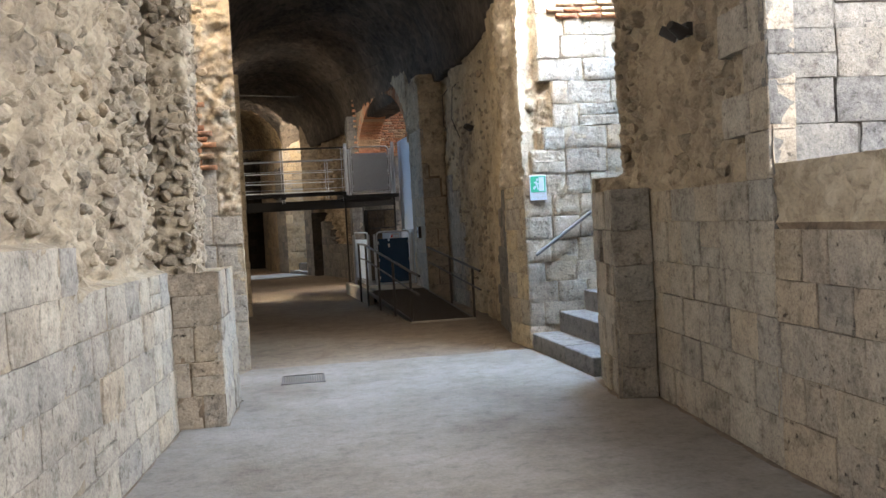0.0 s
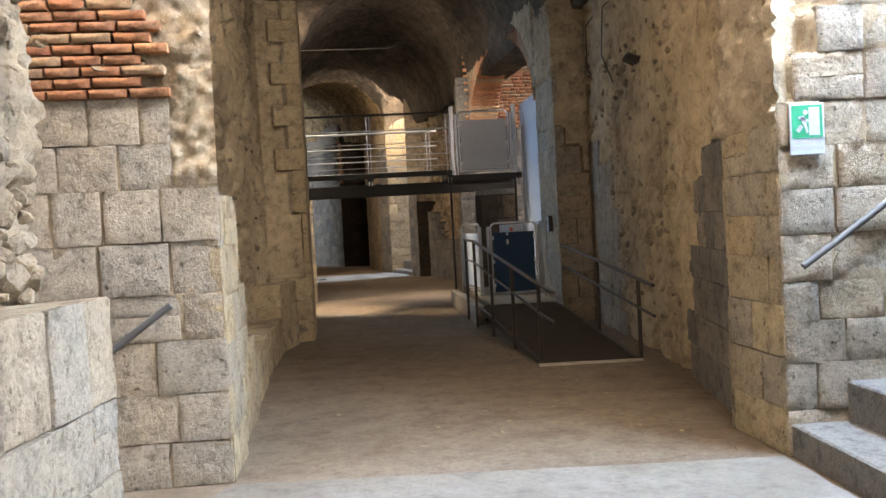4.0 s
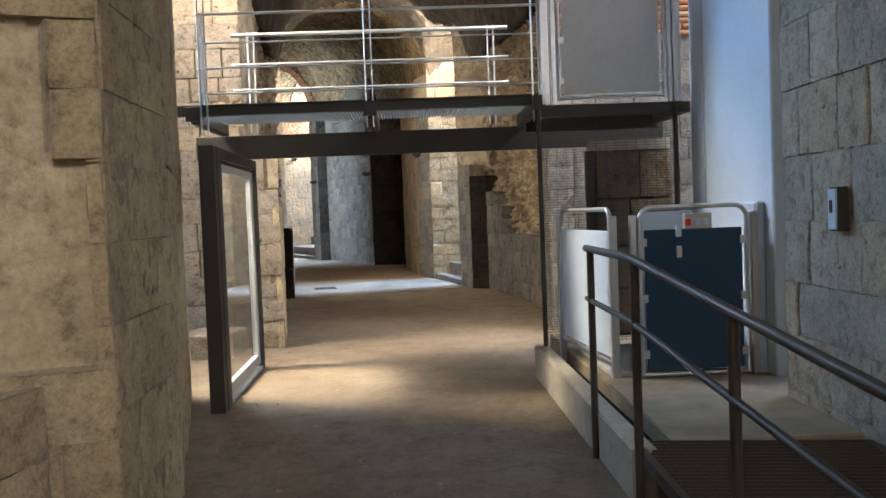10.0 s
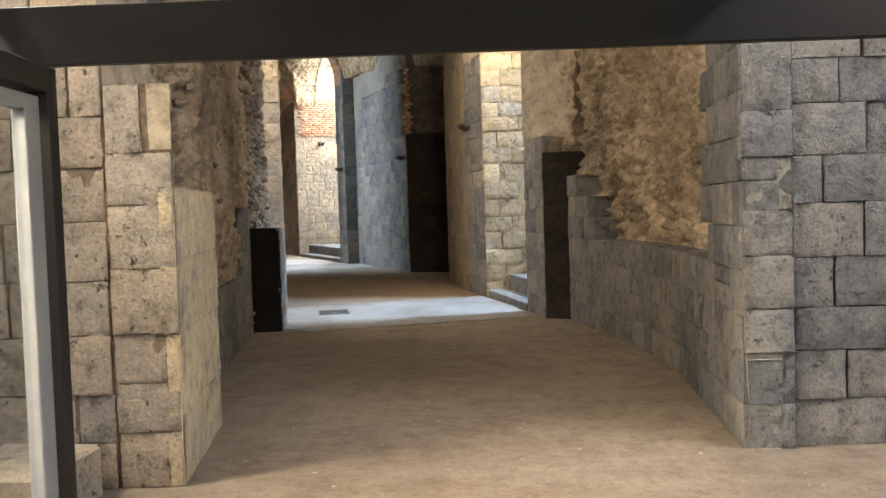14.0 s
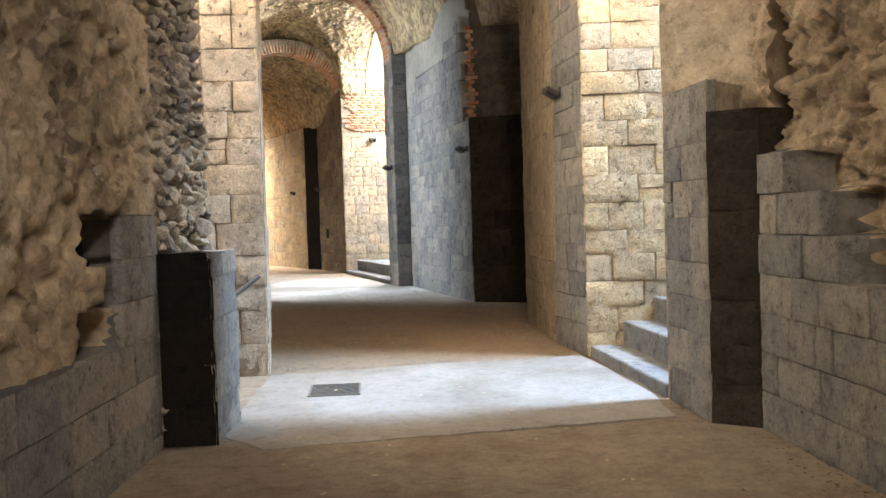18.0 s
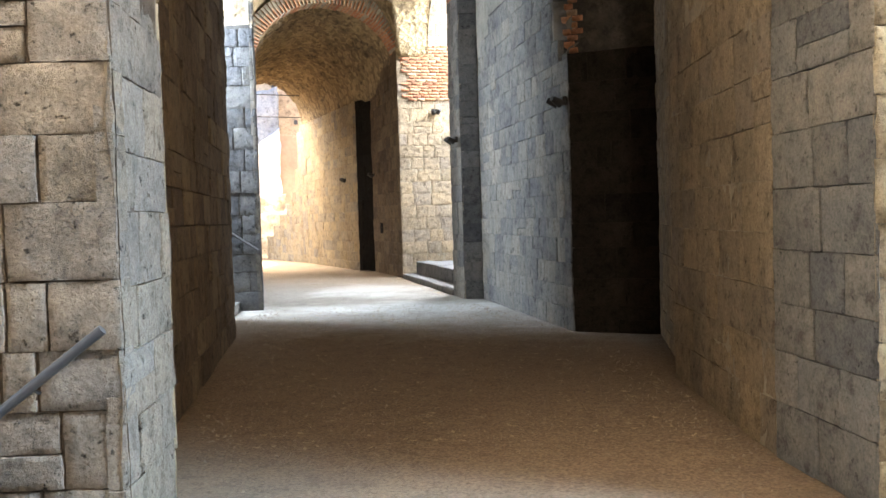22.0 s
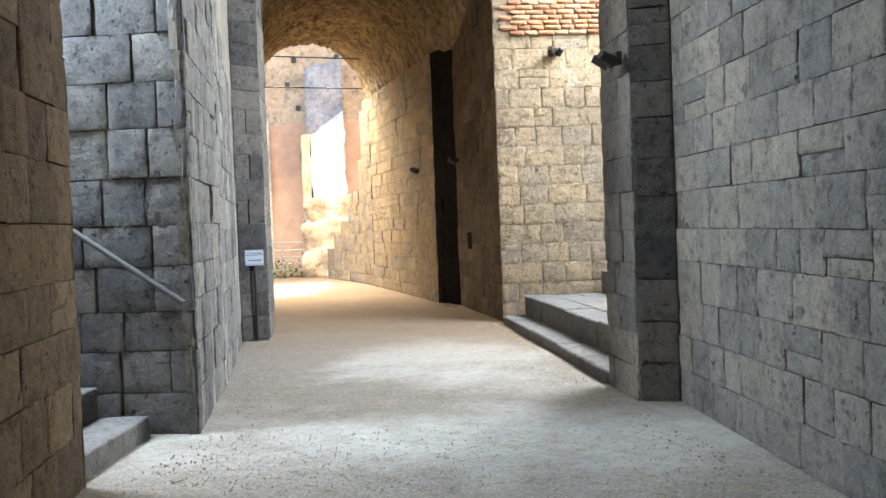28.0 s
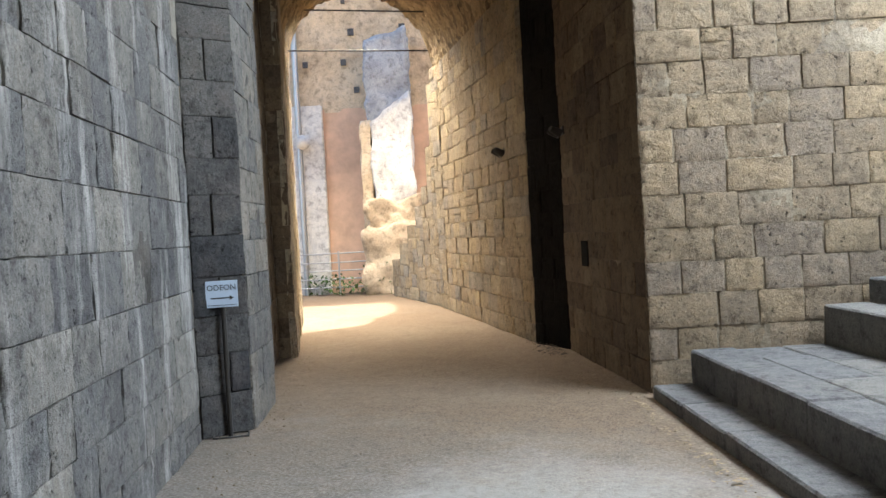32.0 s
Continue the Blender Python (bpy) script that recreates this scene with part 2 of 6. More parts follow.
def floor_mat():
    m, b = blank("dusty_floor", 0.95)
    big = noise_out(m, 0.35, 6, 0.6)
    mid = noise_out(m, 3.4, 8, 0.7)
    fine = noise_out(m, 45, 5, 0.7)
    col = ramp(m, big, [(0.35, (0.118, 0.086, 0.056)), (0.65, (0.195, 0.154, 0.111))])
    col = mixed(m, 0.32, col, ramp(m, mid, [(0.28, (0.095, 0.069, 0.045)), (0.62, (0.22, 0.178, 0.132))]))
    col = mixed(m, 0.5, col, ramp(m, fine, [(0.3, (0.5,) * 3), (0.62, (1.05,) * 3)]), "MULTIPLY")
    place = m.node_tree.nodes.new("ShaderNodeSeparateXYZ")
    m.node_tree.links.new(m.node_tree.nodes.new("ShaderNodeNewGeometry").outputs["Position"], place.inputs[0])
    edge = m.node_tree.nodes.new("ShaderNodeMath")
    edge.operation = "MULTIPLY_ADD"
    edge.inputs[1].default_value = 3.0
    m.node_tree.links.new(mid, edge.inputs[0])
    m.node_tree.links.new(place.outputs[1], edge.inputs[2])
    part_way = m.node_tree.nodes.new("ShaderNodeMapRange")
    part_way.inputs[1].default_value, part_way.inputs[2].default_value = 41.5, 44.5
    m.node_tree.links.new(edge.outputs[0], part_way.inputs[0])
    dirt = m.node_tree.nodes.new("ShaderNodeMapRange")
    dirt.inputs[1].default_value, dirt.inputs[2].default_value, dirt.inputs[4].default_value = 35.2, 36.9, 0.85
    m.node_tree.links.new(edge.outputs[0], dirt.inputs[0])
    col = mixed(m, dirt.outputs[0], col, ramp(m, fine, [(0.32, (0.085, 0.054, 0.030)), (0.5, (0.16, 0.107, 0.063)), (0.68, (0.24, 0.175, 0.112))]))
    # Paler mix between about y 42 and 50.
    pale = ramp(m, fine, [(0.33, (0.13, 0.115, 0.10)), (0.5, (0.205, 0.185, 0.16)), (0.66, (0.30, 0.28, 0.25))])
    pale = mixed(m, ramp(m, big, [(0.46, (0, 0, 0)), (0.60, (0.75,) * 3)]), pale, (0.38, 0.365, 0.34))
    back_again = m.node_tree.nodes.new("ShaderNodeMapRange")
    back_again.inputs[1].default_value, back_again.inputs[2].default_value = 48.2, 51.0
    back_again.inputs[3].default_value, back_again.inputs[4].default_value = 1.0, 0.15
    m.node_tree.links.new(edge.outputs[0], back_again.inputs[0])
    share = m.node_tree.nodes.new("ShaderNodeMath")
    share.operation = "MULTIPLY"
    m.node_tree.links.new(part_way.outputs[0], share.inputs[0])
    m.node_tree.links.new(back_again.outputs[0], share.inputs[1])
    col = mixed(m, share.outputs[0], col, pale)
    grit = ramp(m, noise_out(m, 30, kind="ShaderNodeTexVoronoi"), [(0.10, (0.45,) * 3), (0.2, (1,) * 3)])
    col = mixed(m, 0.35, col, grit, "MULTIPLY")
    clods = noise_out(m, 13, 7, 0.75)
    col = mixed(m, 0.6, col, ramp(m, clods, [(0.34, (0.62, 0.58, 0.54)), (0.5, (1.0,) * 3), (0.66, (1.2, 1.18, 1.15))]), "MULTIPLY")
    col = mixed(m, 0.32, col, ramp(m, mid, [(0.36, (0.66, 0.62, 0.58)), (0.5, (1.03,) * 3), (0.62, (1.16, 1.15, 1.13))]), "MULTIPLY")
    m.node_tree.links.new(col, b.inputs["Base Color"])
    n1 = bump(m, b, fine, 0.5, 0.012)
    n2 = bump(m, b, clods, 0.5, 0.02, n1)
    bump(m, b, mid, 0.4, 0.03, n2)
    return m


TAN = stone("tan_stone", [(0.37, 0.295, 0.19), (0.42, 0.335, 0.212), (0.27, 0.24, 0.195), (0.45, 0.365, 0.236), (0.31, 0.248, 0.168), (0.40, 0.312, 0.19), (0.30, 0.268, 0.218), (0.35, 0.28, 0.188)], 0.85)
# BROWN is darkened to carry the shade on the walls it faces.
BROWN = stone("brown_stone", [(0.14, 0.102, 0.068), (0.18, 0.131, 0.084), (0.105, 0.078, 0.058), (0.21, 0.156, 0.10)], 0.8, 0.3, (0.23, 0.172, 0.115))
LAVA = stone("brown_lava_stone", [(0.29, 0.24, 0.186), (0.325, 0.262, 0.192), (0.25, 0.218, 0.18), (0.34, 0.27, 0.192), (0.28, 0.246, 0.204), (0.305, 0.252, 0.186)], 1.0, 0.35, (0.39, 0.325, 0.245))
DUN = stone("dun_brown_stone", [(0.27, 0.208, 0.14), (0.31, 0.238, 0.155), (0.23, 0.182, 0.132), (0.33, 0.25, 0.16), (0.25, 0.20, 0.15)], 0.9, 0.3, (0.35, 0.275, 0.185))
ASH = stone("ash_grey_stone", [(0.33, 0.295, 0.245), (0.38, 0.335, 0.27), (0.27, 0.25, 0.22), (0.36, 0.30, 0.225), (0.30, 0.278, 0.24)], 0.75, 0.4, (0.40, 0.36, 0.30))
# COAL: shade, with some soot, put into the stone's colour.
COAL = stone("shade_black_stone", [(0.011, 0.0095, 0.008), (0.014, 0.012, 0.010)], 0.5, 0.1, (0.02, 0.017, 0.014))
GREY = stone("grey_lava_stone", [(0.165, 0.158, 0.147), (0.21, 0.198, 0.178), (0.13, 0.128, 0.125), (0.25, 0.225, 0.19), (0.185, 0.172, 0.152), (0.15, 0.147, 0.143)], 0.8, 0.35, (0.31, 0.275, 0.225))
STREAK = stone("streaked_grey_stone", [(0.15, 0.148, 0.145), (0.19, 0.183, 0.172), (0.11, 0.11, 0.112), (0.25, 0.236, 0.21), (0.17, 0.162, 0.15)], 0.9, 0.3, (0.27, 0.255, 0.23), 0.55)
DARK = stone("dark_lava_stone", [(0.098, 0.103, 0.114), (0.135, 0.138, 0.144), (0.08, 0.084, 0.093), (0.20, 0.197, 0.192), (0.11, 0.114, 0.122)], 1.0, 0.3, (0.26, 0.248, 0.23))
# INK puts the shade on unlit jamb and pier faces into the colour.
INK = stone("shade_ink_stone", [(0.030, 0.0245, 0.019), (0.039, 0.031, 0.024), (0.023, 0.019, 0.016)], 0.7, 0.2, (0.09, 0.072, 0.056))
RUBBLE = rubble_mat("rubble", (0.50, 0.42, 0.31), (0.36, 0.29, 0.20), (0.17, 0.135, 0.10))
PLASTER = rubble_mat("old_plaster", (0.54, 0.44, 0.30), (0.43, 0.345, 0.225), (0.22, 0.172, 0.115), 3.2, 0.3)
CEMENT = rubble_mat("smooth_render", (0.44, 0.39, 0.31), (0.36, 0.315, 0.245), (0.26, 0.225, 0.18), 2.0, 0.2)
UMBER = rubble_mat("brown_rubble", (0.48, 0.375, 0.255), (0.325, 0.248, 0.163), (0.10, 0.076, 0.05), 11.0, 1.0)
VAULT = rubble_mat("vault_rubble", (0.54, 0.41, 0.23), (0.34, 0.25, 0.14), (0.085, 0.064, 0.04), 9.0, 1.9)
# Dark copy of the vault rubble, with shade put into its colour.
SHADED_RUBBLE = rubble_mat("shaded_vault_rubble", (0.16, 0.13, 0.10), (0.075, 0.062, 0.049), (0.032, 0.027, 0.023), 8.0)
SANDY = stone("rendered_sand_stone", [(0.43, 0.34, 0.215), (0.46, 0.37, 0.24), (0.40, 0.315, 0.2)], 0.2, 0.3, (0.47, 0.38, 0.25), 0.0, 0.3)
# Darker copy of the grey stone: pier end faces with painted shade.
PITCH = stone("shade_dark_stone", [(0.075, 0.073, 0.07), (0.115, 0.110, 0.102), (0.052, 0.052, 0.053)], 1.0, 0.2, (0.17, 0.13, 0.115))
BRICK = stone("brick", [(0.48, 0.22, 0.12), (0.56, 0.29, 0.16), (0.40, 0.17, 0.10), (0.50, 0.34, 0.21)], 0.25, 0.35, (0.50, 0.34, 0.22))
MORTAR = rubble_mat("tan_mortar", (0.40, 0.34, 0.25), (0.31, 0.255, 0.18), (0.15, 0.12, 0.09), 9.0, 0.5)
MORTAR_GREY = rubble_mat("grey_mortar", (0.19, 0.175, 0.152), (0.105, 0.097, 0.086), (0.04, 0.037, 0.033), 9.0, 0.5)
MORTAR_DARK = rubble_mat("dark_mortar", (0.13, 0.122, 0.11), (0.07, 0.066, 0.06), (0.03, 0.028, 0.026), 9.0, 0.5)
MORTAR_BROWN = rubble_mat("brown_mortar", (0.26, 0.19, 0.125), (0.15, 0.11, 0.074), (0.05, 0.038, 0.028), 9.0, 0.5)
MORTARS = {"grey_lava_stone": MORTAR_GREY, "streaked_grey_stone": MORTAR_GREY, "dark_lava_stone": MORTAR_DARK, "shade_dark_stone": MORTAR_DARK, "brown_stone": MORTAR_BROWN, "brown_lava_stone": MORTAR_BROWN,
           "shade_ink_stone": INK, "shade_black_stone": COAL}
COAT = rubble_mat("thin_lime_coat", (0.40, 0.333, 0.24), (0.335, 0.272, 0.19), (0.24, 0.20, 0.15), 2.0, 0.15, 0.5)
COAT_GREY = rubble_mat("grey_lime_coat", (0.27, 0.243, 0.20), (0.215, 0.195, 0.16), (0.155, 0.142, 0.12), 2.0, 0.15, 0.5)
SCREED = rubble_mat("pale_screed", (0.23, 0.213, 0.19), (0.185, 0.168, 0.145), (0.14, 0.12, 0.096), 3.0, 0.1, 0.4)
FLOOR = floor_mat()
STEEL = plain("dark_painted_steel", (0.030, 0.026, 0.022), 0.55, 0.0)
HAND = plain("worn_grey_rail", (0.11, 0.112, 0.115), 0.5, 0.3)
RAIL = plain("galvanised_rail", (0.45, 0.46, 0.47), 0.4, 0.8)
DULL = plain("weathered_zinc", (0.15, 0.17, 0.19), 0.7, 0.2, 40, 0.4)
RUST = plain("brown_painted_rail", (0.06, 0.05, 0.042), 0.5, 0.3)
MESH = plain("dark_deck_mesh", (0.045, 0.036, 0.028), 0.6, 0.2)
WHITE = plain("white_panel", (0.42, 0.50, 0.60), 0.45, 0.0, 20, 0.08)
PANEL = plain("grey_panel", (0.40, 0.40, 0.39), 0.5, 0.1, 20, 0.1)
NAVY = plain("navy_panel", (0.018, 0.042, 0.078), 0.25, 0.0, 20, 0.1)
CONC = plain("concrete", (0.34, 0.30, 0.24), 0.9, 0.0, 14, 0.4, 0.3)
# Near-black filler that paints the shade inside gaps and holes.
BLACK = plain("gap_shade_black", (0.012, 0.011, 0.010), 1.0)
BLACK.node_tree.nodes["Principled BSDF"].inputs["Specular IOR Level"].default_value = 0.05
GREEN = plain("sign_green", (0.02, 0.32, 0.18), 0.5, 0.0, 20, 0.05)
EARTH = plain("earth", (0.24, 0.20, 0.14), 0.95, 0.0, 6, 0.5, 0.4)


# ---------------------------------------------------------------- mesh helpers
def obj(name, verts, faces, material, parent=None, smooth=False, label=""):
    me = bpy.data.meshes.new(name)
    me.from_pydata(verts, [], faces)
    me.materials.append(material)
    if smooth:
        me.polygons.foreach_set("use_smooth", [True] * len(me.polygons))
    me.update()
    o = new(name, me)
    if parent is not None:
        o.parent = parent
    if label:
        o["label"] = label
    return o


def part(name, bm, material, parent=None, label="", smooth=False):
    me = bpy.data.meshes.new(name)
    bm.to_mesh(me)
    bm.free()
    me.materials.append(material)
    if smooth:
        me.polygons.foreach_set("use_smooth", [True] * len(me.polygons))
    o = new(name, me)
    if parent is not None:
        o.parent = parent
    if label:
        o["label"] = label
    return o


def add_box(bm, x0, x1, y0, y1, z0, z1, m=None, bevel=0.0):
    r = bmesh.ops.create_cube(bm, size=1.0)
    bmesh.ops.transform(bm, verts=r["verts"], matrix=Matrix.Translation(((x0 + x1) / 2, (y0 + y1) / 2, (z0 + z1) / 2)) @ Matrix.Diagonal((x1 - x0, y1 - y0, z1 - z0, 1)))
    vs = r["verts"]
    if bevel:
        es = list({e for v in vs for e in v.link_edges})
        out = bmesh.ops.bevel(bm, geom=es, offset=bevel, segments=1, affect="EDGES")
        vs = list({v for f in out["faces"] for v in f.verts} | {v for v in vs if v.is_valid})
    if m is not None:
        bmesh.ops.transform(bm, verts=vs, matrix=m)
    return vs


def box(name, x0, x1, y0, y1, z0, z1, material, parent=None, m=None, bevel=0.004, label=""):
    bm = bmesh.new()
    add_box(bm, x0, x1, y0, y1, z0, z1, m, bevel)
    return part(name, bm, material, parent, label)


def tube(name, pts, r, material, parent=None, label="", n=8):
    """A round bar along a line of points."""
    cu = bpy.data.curves.new(name, "CURVE")
    cu.dimensions, cu.bevel_depth, cu.bevel_resolution, cu.use_fill_caps = "3D", r, 2, True
    sp = cu.splines.new("POLY")
    sp.points.add(len(pts) - 1)
    for p, q in zip(sp.points, pts):
        p.co = (*q, 1)
    tmp = bpy.data.objects.new(name, cu)
    me = bpy.data.meshes.new_from_object(tmp)
    bpy.data.objects.remove(tmp)
    me.materials.clear()
    me.materials.append(material)
    me.polygons.foreach_set("use_smooth", [True] * len(me.polygons))
    o = new(name, me)
    if parent is not None:
        o.parent = parent
    if label:
        o["label"] = label
    return o


def empty(name, label, category, group="", at=(0, 0, 0), kind=""):
    e = new(name)
    e.location = at
    return tagged(e, label, category, group, kind)


# pool of hewn blocks: unit size, face towards -y, uneven
def block_mesh(name, seed, chamfer=0.022, nu=9, nv=7, relief=1.0):
    rnd = random.Random(seed)
    us = [-0.5, -0.5 + chamfer] + [-0.5 + (k + rnd.uniform(-0.2, 0.2)) / (nu - 3) for k in range(1, nu - 3)] + [0.5 - chamfer, 0.5]
    vs = [-0.5, -0.5 + chamfer] + [-0.5 + (k + rnd.uniform(-0.2, 0.2)) / (nv - 3) for k in range(1, nv - 3)] + [0.5 - chamfer, 0.5]
    verts, faces = [], []
    chip = (rnd.choice((0, nu - 1)), rnd.choice((0, nv - 1))) if rnd.random() < 0.6 else None
    for j, v in enumerate(vs):
        for i, u in enumerate(us):
            eu, ev = i in (0, nu - 1), j in (0, nv - 1)
            d = -0.5 + (rnd.uniform(0.05, 0.22) if eu else rnd.uniform(0.01, 0.09) if ev else rnd.uniform(-0.07, 0.07))
            if not (eu or ev) and (i in (1, nu - 2) or j in (1, nv - 2)):
                d += rnd.uniform(0.0, 0.06)
            x = u + (rnd.uniform(-0.020, 0.004) * (1 if u > 0 else -1) if eu else 0)
            z = v + (rnd.uniform(-0.014, 0.003) * (1 if v > 0 else -1) if ev else 0)
            if chip and abs(i - chip[0]) + abs(j - chip[1]) <= 1:
                d += rnd.uniform(0.15, 0.5)
            verts.append((x, -0.5 + (d + 0.5) * relief, z))
    for j in range(nv - 1):
        for i in range(nu - 1):
            a = j * nu + i
            faces.append((a, a + 1, a + nu + 1, a + nu))
    ring = [i for i in range(nu)] + [j * nu + nu - 1 for j in range(1, nv)] + [(nv - 1) * nu + i for i in range(nu - 2, -1, -1)] + [j * nu for j in range(nv - 2, 0, -1)]
    base, count = len(verts), len(ring)
    verts += [verts[k] for k in ring] + [(verts[k][0], 0.5, verts[k][2]) for k in ring]
    for n in range(count):
        k = (n + 1) % count
        faces.append((base + k, base + n, base + count + n, base + count + k))
    me = bpy.data.meshes.new(name)
    me.from_pydata(verts, [], faces)
    front = (nu - 1) * (nv - 1)
    me.polygons.foreach_set("use_smooth", [k < front for k in range(len(faces))])
    return me


POOLS = {}


def pool(material, deep):
    key = (material.name, round(deep, 3))
    if key not in POOLS:
        POOLS[key] = [block_mesh("stone_block", 50 + n, relief=0.082 / deep) for n in range(14)]
        for me in POOLS[key]:
            me.materials.append(material)
    return POOLS[key]


def fbm(x, y, z, octaves=4):
    return noise.fractal(Vector((x, y, z)), 1.0, 2.1, octaves)


def stones(x, y, z, scale):
    """Rounded lumps of rubble, 0 to 1."""
    d = noise.voronoi(Vector((x * scale, y * scale, z * scale)))[0]
    return min(1.0, (d[1] - d[0]) * 1.6)


def courses_of(L, z0, z1, mask, course, width, rnd, level, holes):
    """Courses of hewn blocks: for each its foot, its height and the start and width of its blocks."""
    out, z, row, n = [], max(0.0, z0), 0, max(2, round(L / 0.02))
    while z < z1 - 0.05:
        h = course * rnd.uniform(1 - level, 1 + level)
        if z1 - z - h < course * 0.45:
            h = z1 - z
        spans, start, blocks = [], None, []
        for k in range(n + 1):
            s = min(max(L * k / n, 0.001), L - 0.001)
            on = mask(s, z + h / 2) and not (holes and holes(s, z + h / 2))
            if on and start is None:
                start = L * k / n
            if start is not None and (not on or k == n):
                if L * k / n - start > 0.08:
                    spans.append((start, L * k / n))
                start = None
        for a, b in spans:
            s, first = a, True
            while s < b - 0.01:
                w = rnd.uniform(*width) * (0.6 if first and row % 2 else 1)
                first = False
                if b - s - w < width[0] * 0.6:
                    w = b - s
                blocks.append((s, w))
                s += w
        out.append((z, h, blocks))
        z += h
        row += 1
    return out


WALLS = []


STONE_WORDS = {"dun_brown_stone": "dun brown stone", "tan_stone": "tan hewn stone", "brown_stone": "shade-painted brown stone", "brown_lava_stone": "pitted brown lava stone", "ash_grey_stone": "pale ash-grey stone",
               "shade_black_stone": "shade-painted black stone", "grey_lava_stone": "grey lava stone", "streaked_grey_stone": "grey stone with pale lime streaks",
               "dark_lava_stone": "dark blue-grey lava stone", "shade_dark_stone": "shade-painted lava stone", "shade_ink_stone": "smooth shade-painted dark stone", "rendered_sand_stone": "worn sand-coloured stone"}
BACK_WORDS = {"rubble": "rough rubble core", "old_plaster": "flaking tan plaster", "smooth_render": "smooth render", "brown_rubble": "brown pitted rubble", "thin_lime_coat": "a thin lime coat", "grey_lime_coat": "a grey lime coat"}


def wall_label(mask, material, backing):
    behind = BACK_WORDS.get(backing.name, "rubble core")
    if mask is None:
        return "ancient wall face of %s without facing blocks" % behind
    return "ancient wall of %s blocks with %s" % (STONE_WORDS.get(material.name, "brown-grey stone"), behind)


def segment(p0, p1, z1, back, *, z0=-0.1, mask=None, material=TAN, course=0.3, width=(0.28, 0.62), backing=RUBBLE,
            rough=0.05, lump=0.05, lscale=5.0, cell=0.06, proud=0.032, seed=1, holes=None, ends=(0.0, 0.0), dents=(), pock=0.0, sunk=0.0,
            level=0.14, joint=0.018, uneven=0.009, lean=0.0):
    """One straight run of wall from p0 to p1, which must have the open space on its left-hand side when
    back > 0 points to the right. mask(s, z) says where hewn blocks stand before the rubble core."""
    p0, p1 = Vector(p0), Vector(p1)
    u = (p1 - p0)
    L = u.length
    u.normalize()
    nrm = Vector((-u.y, u.x)) * (1 if back > 0 else -1)      # towards the open space
    depth = abs(back)
    rnd = random.Random(seed * 7919 + 13)
    rows = courses_of(L, z0, z1, mask, course, width, rnd, level, holes) if mask is not None else []

    def covered(s, z):
        for zr, h, blocks in rows:
            if zr - 0.005 <= z <= zr + h + 0.005 or (zr == 0.0 and z < 0):
                return any(b - 0.005 <= s <= b + w + 0.005 for b, w in blocks)
        return False

    nu, nz = max(2, round(L / cell)), max(2, round((z1 - z0) / cell))
    verts, faces, laid = [], [], []
    for j in range(nz + 1):
        for i in range(nu + 1):
            s, z = L * i / nu, z0 + (z1 - z0) * j / nz
            x, y = p0.x + u.x * s, p0.y + u.y * s
            if covered(s, z):
                laid.append(True)
                d = min(-0.002, -joint + 0.022 * fbm(x * 2.9, y * 2.9, z * 2.9, 3))
            else:
                laid.append(False)
                d = rough * fbm(x * 1.1, y * 1.1, z * 1.1) + lump * (stones(x, y, z, lscale) - 0.45) + 0.25 * rough * fbm(x * 6, y * 6, z * 6, 3)
                if lump > 0.02:
                    d += 0.5 * lump * (stones(x + 3, y, z, lscale * 2.2) - 0.45)
                d -= sunk + lean * max(0.0, z - 1.4)
                if pock:
                    q = fbm(x * 2.1 + 7, y * 2.1, z * 2.6, 4)
                    d -= pock * min(1.0, max(0.0, (q - 0.22) * 5))
                    d -= 0.7 * pock * min(1.0, max(0.0, (fbm(x * 5.5, y * 5.5 + 3, z * 7.0, 3) - 0.12) * 4))
            for ds, dz, dw, dh, deep in dents:
                q = max(abs(s - ds) / (dw / 2), abs(z - dz) / (dh / 2)) + 0.18 * fbm(x * 5, y * 5, z * 5, 2)
                if q < 1:
                    d = min(d, -deep * min(1.0, (1 - q) * 12))
            if i in (0, nu):
                d = min(d, 0.0)
            verts.append((x + nrm.x * d, y + nrm.y * d, z))
    flip = back > 0
    mortar = []
    for j in range(nz):
        for i in range(nu):
            a = j * (nu + 1) + i
            q = (a, a + 1, a + nu + 2, a + nu + 1)
            mortar.append(1 if sum(laid[k] for k in q) > 1 else 0)
            faces.append(q[::-1] if flip else q)
    e0, e1 = p0 - nrm * depth + u * min(ends[0], L * 0.45), p1 - nrm * depth - u * min(ends[1], L * 0.45)

    def strip(front, behind, turned):
        n, m = len(verts), len(front)
        verts.extend([verts[i] for i in front])
        verts.extend(behind)
        for i in range(m - 1):
            q = (n + i, n + i + 1, n + m + i + 1, n + m + i)
            faces.append(q[::-1] if turned else q)

    def along(f, z):
        c = e0.lerp(e1, f)
        return (c.x, c.y, z)

    column = [z0 + (z1 - z0) * j / nz for j in range(nz + 1)]
    strip(range(nu + 1), [along(i / nu, z0) for i in range(nu + 1)], not flip)
    strip([nz * (nu + 1) + i for i in range(nu + 1)], [along(i / nu, z1) for i in range(nu + 1)], flip)
    strip([j * (nu + 1) for j in range(nz + 1)], [(e0.x, e0.y, z) for z in column], flip)
    strip([j * (nu + 1) + nu for j in range(nz + 1)], [(e1.x, e1.y, z) for z in column], not flip)
    n = len(verts)
    verts.extend([along(0, z0), along(1, z0), along(1, z1), along(0, z1)])
    faces.append((n, n + 1, n + 2, n + 3) if flip else (n + 3, n + 2, n + 1, n))
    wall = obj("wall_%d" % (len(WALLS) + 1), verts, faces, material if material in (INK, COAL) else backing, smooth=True)
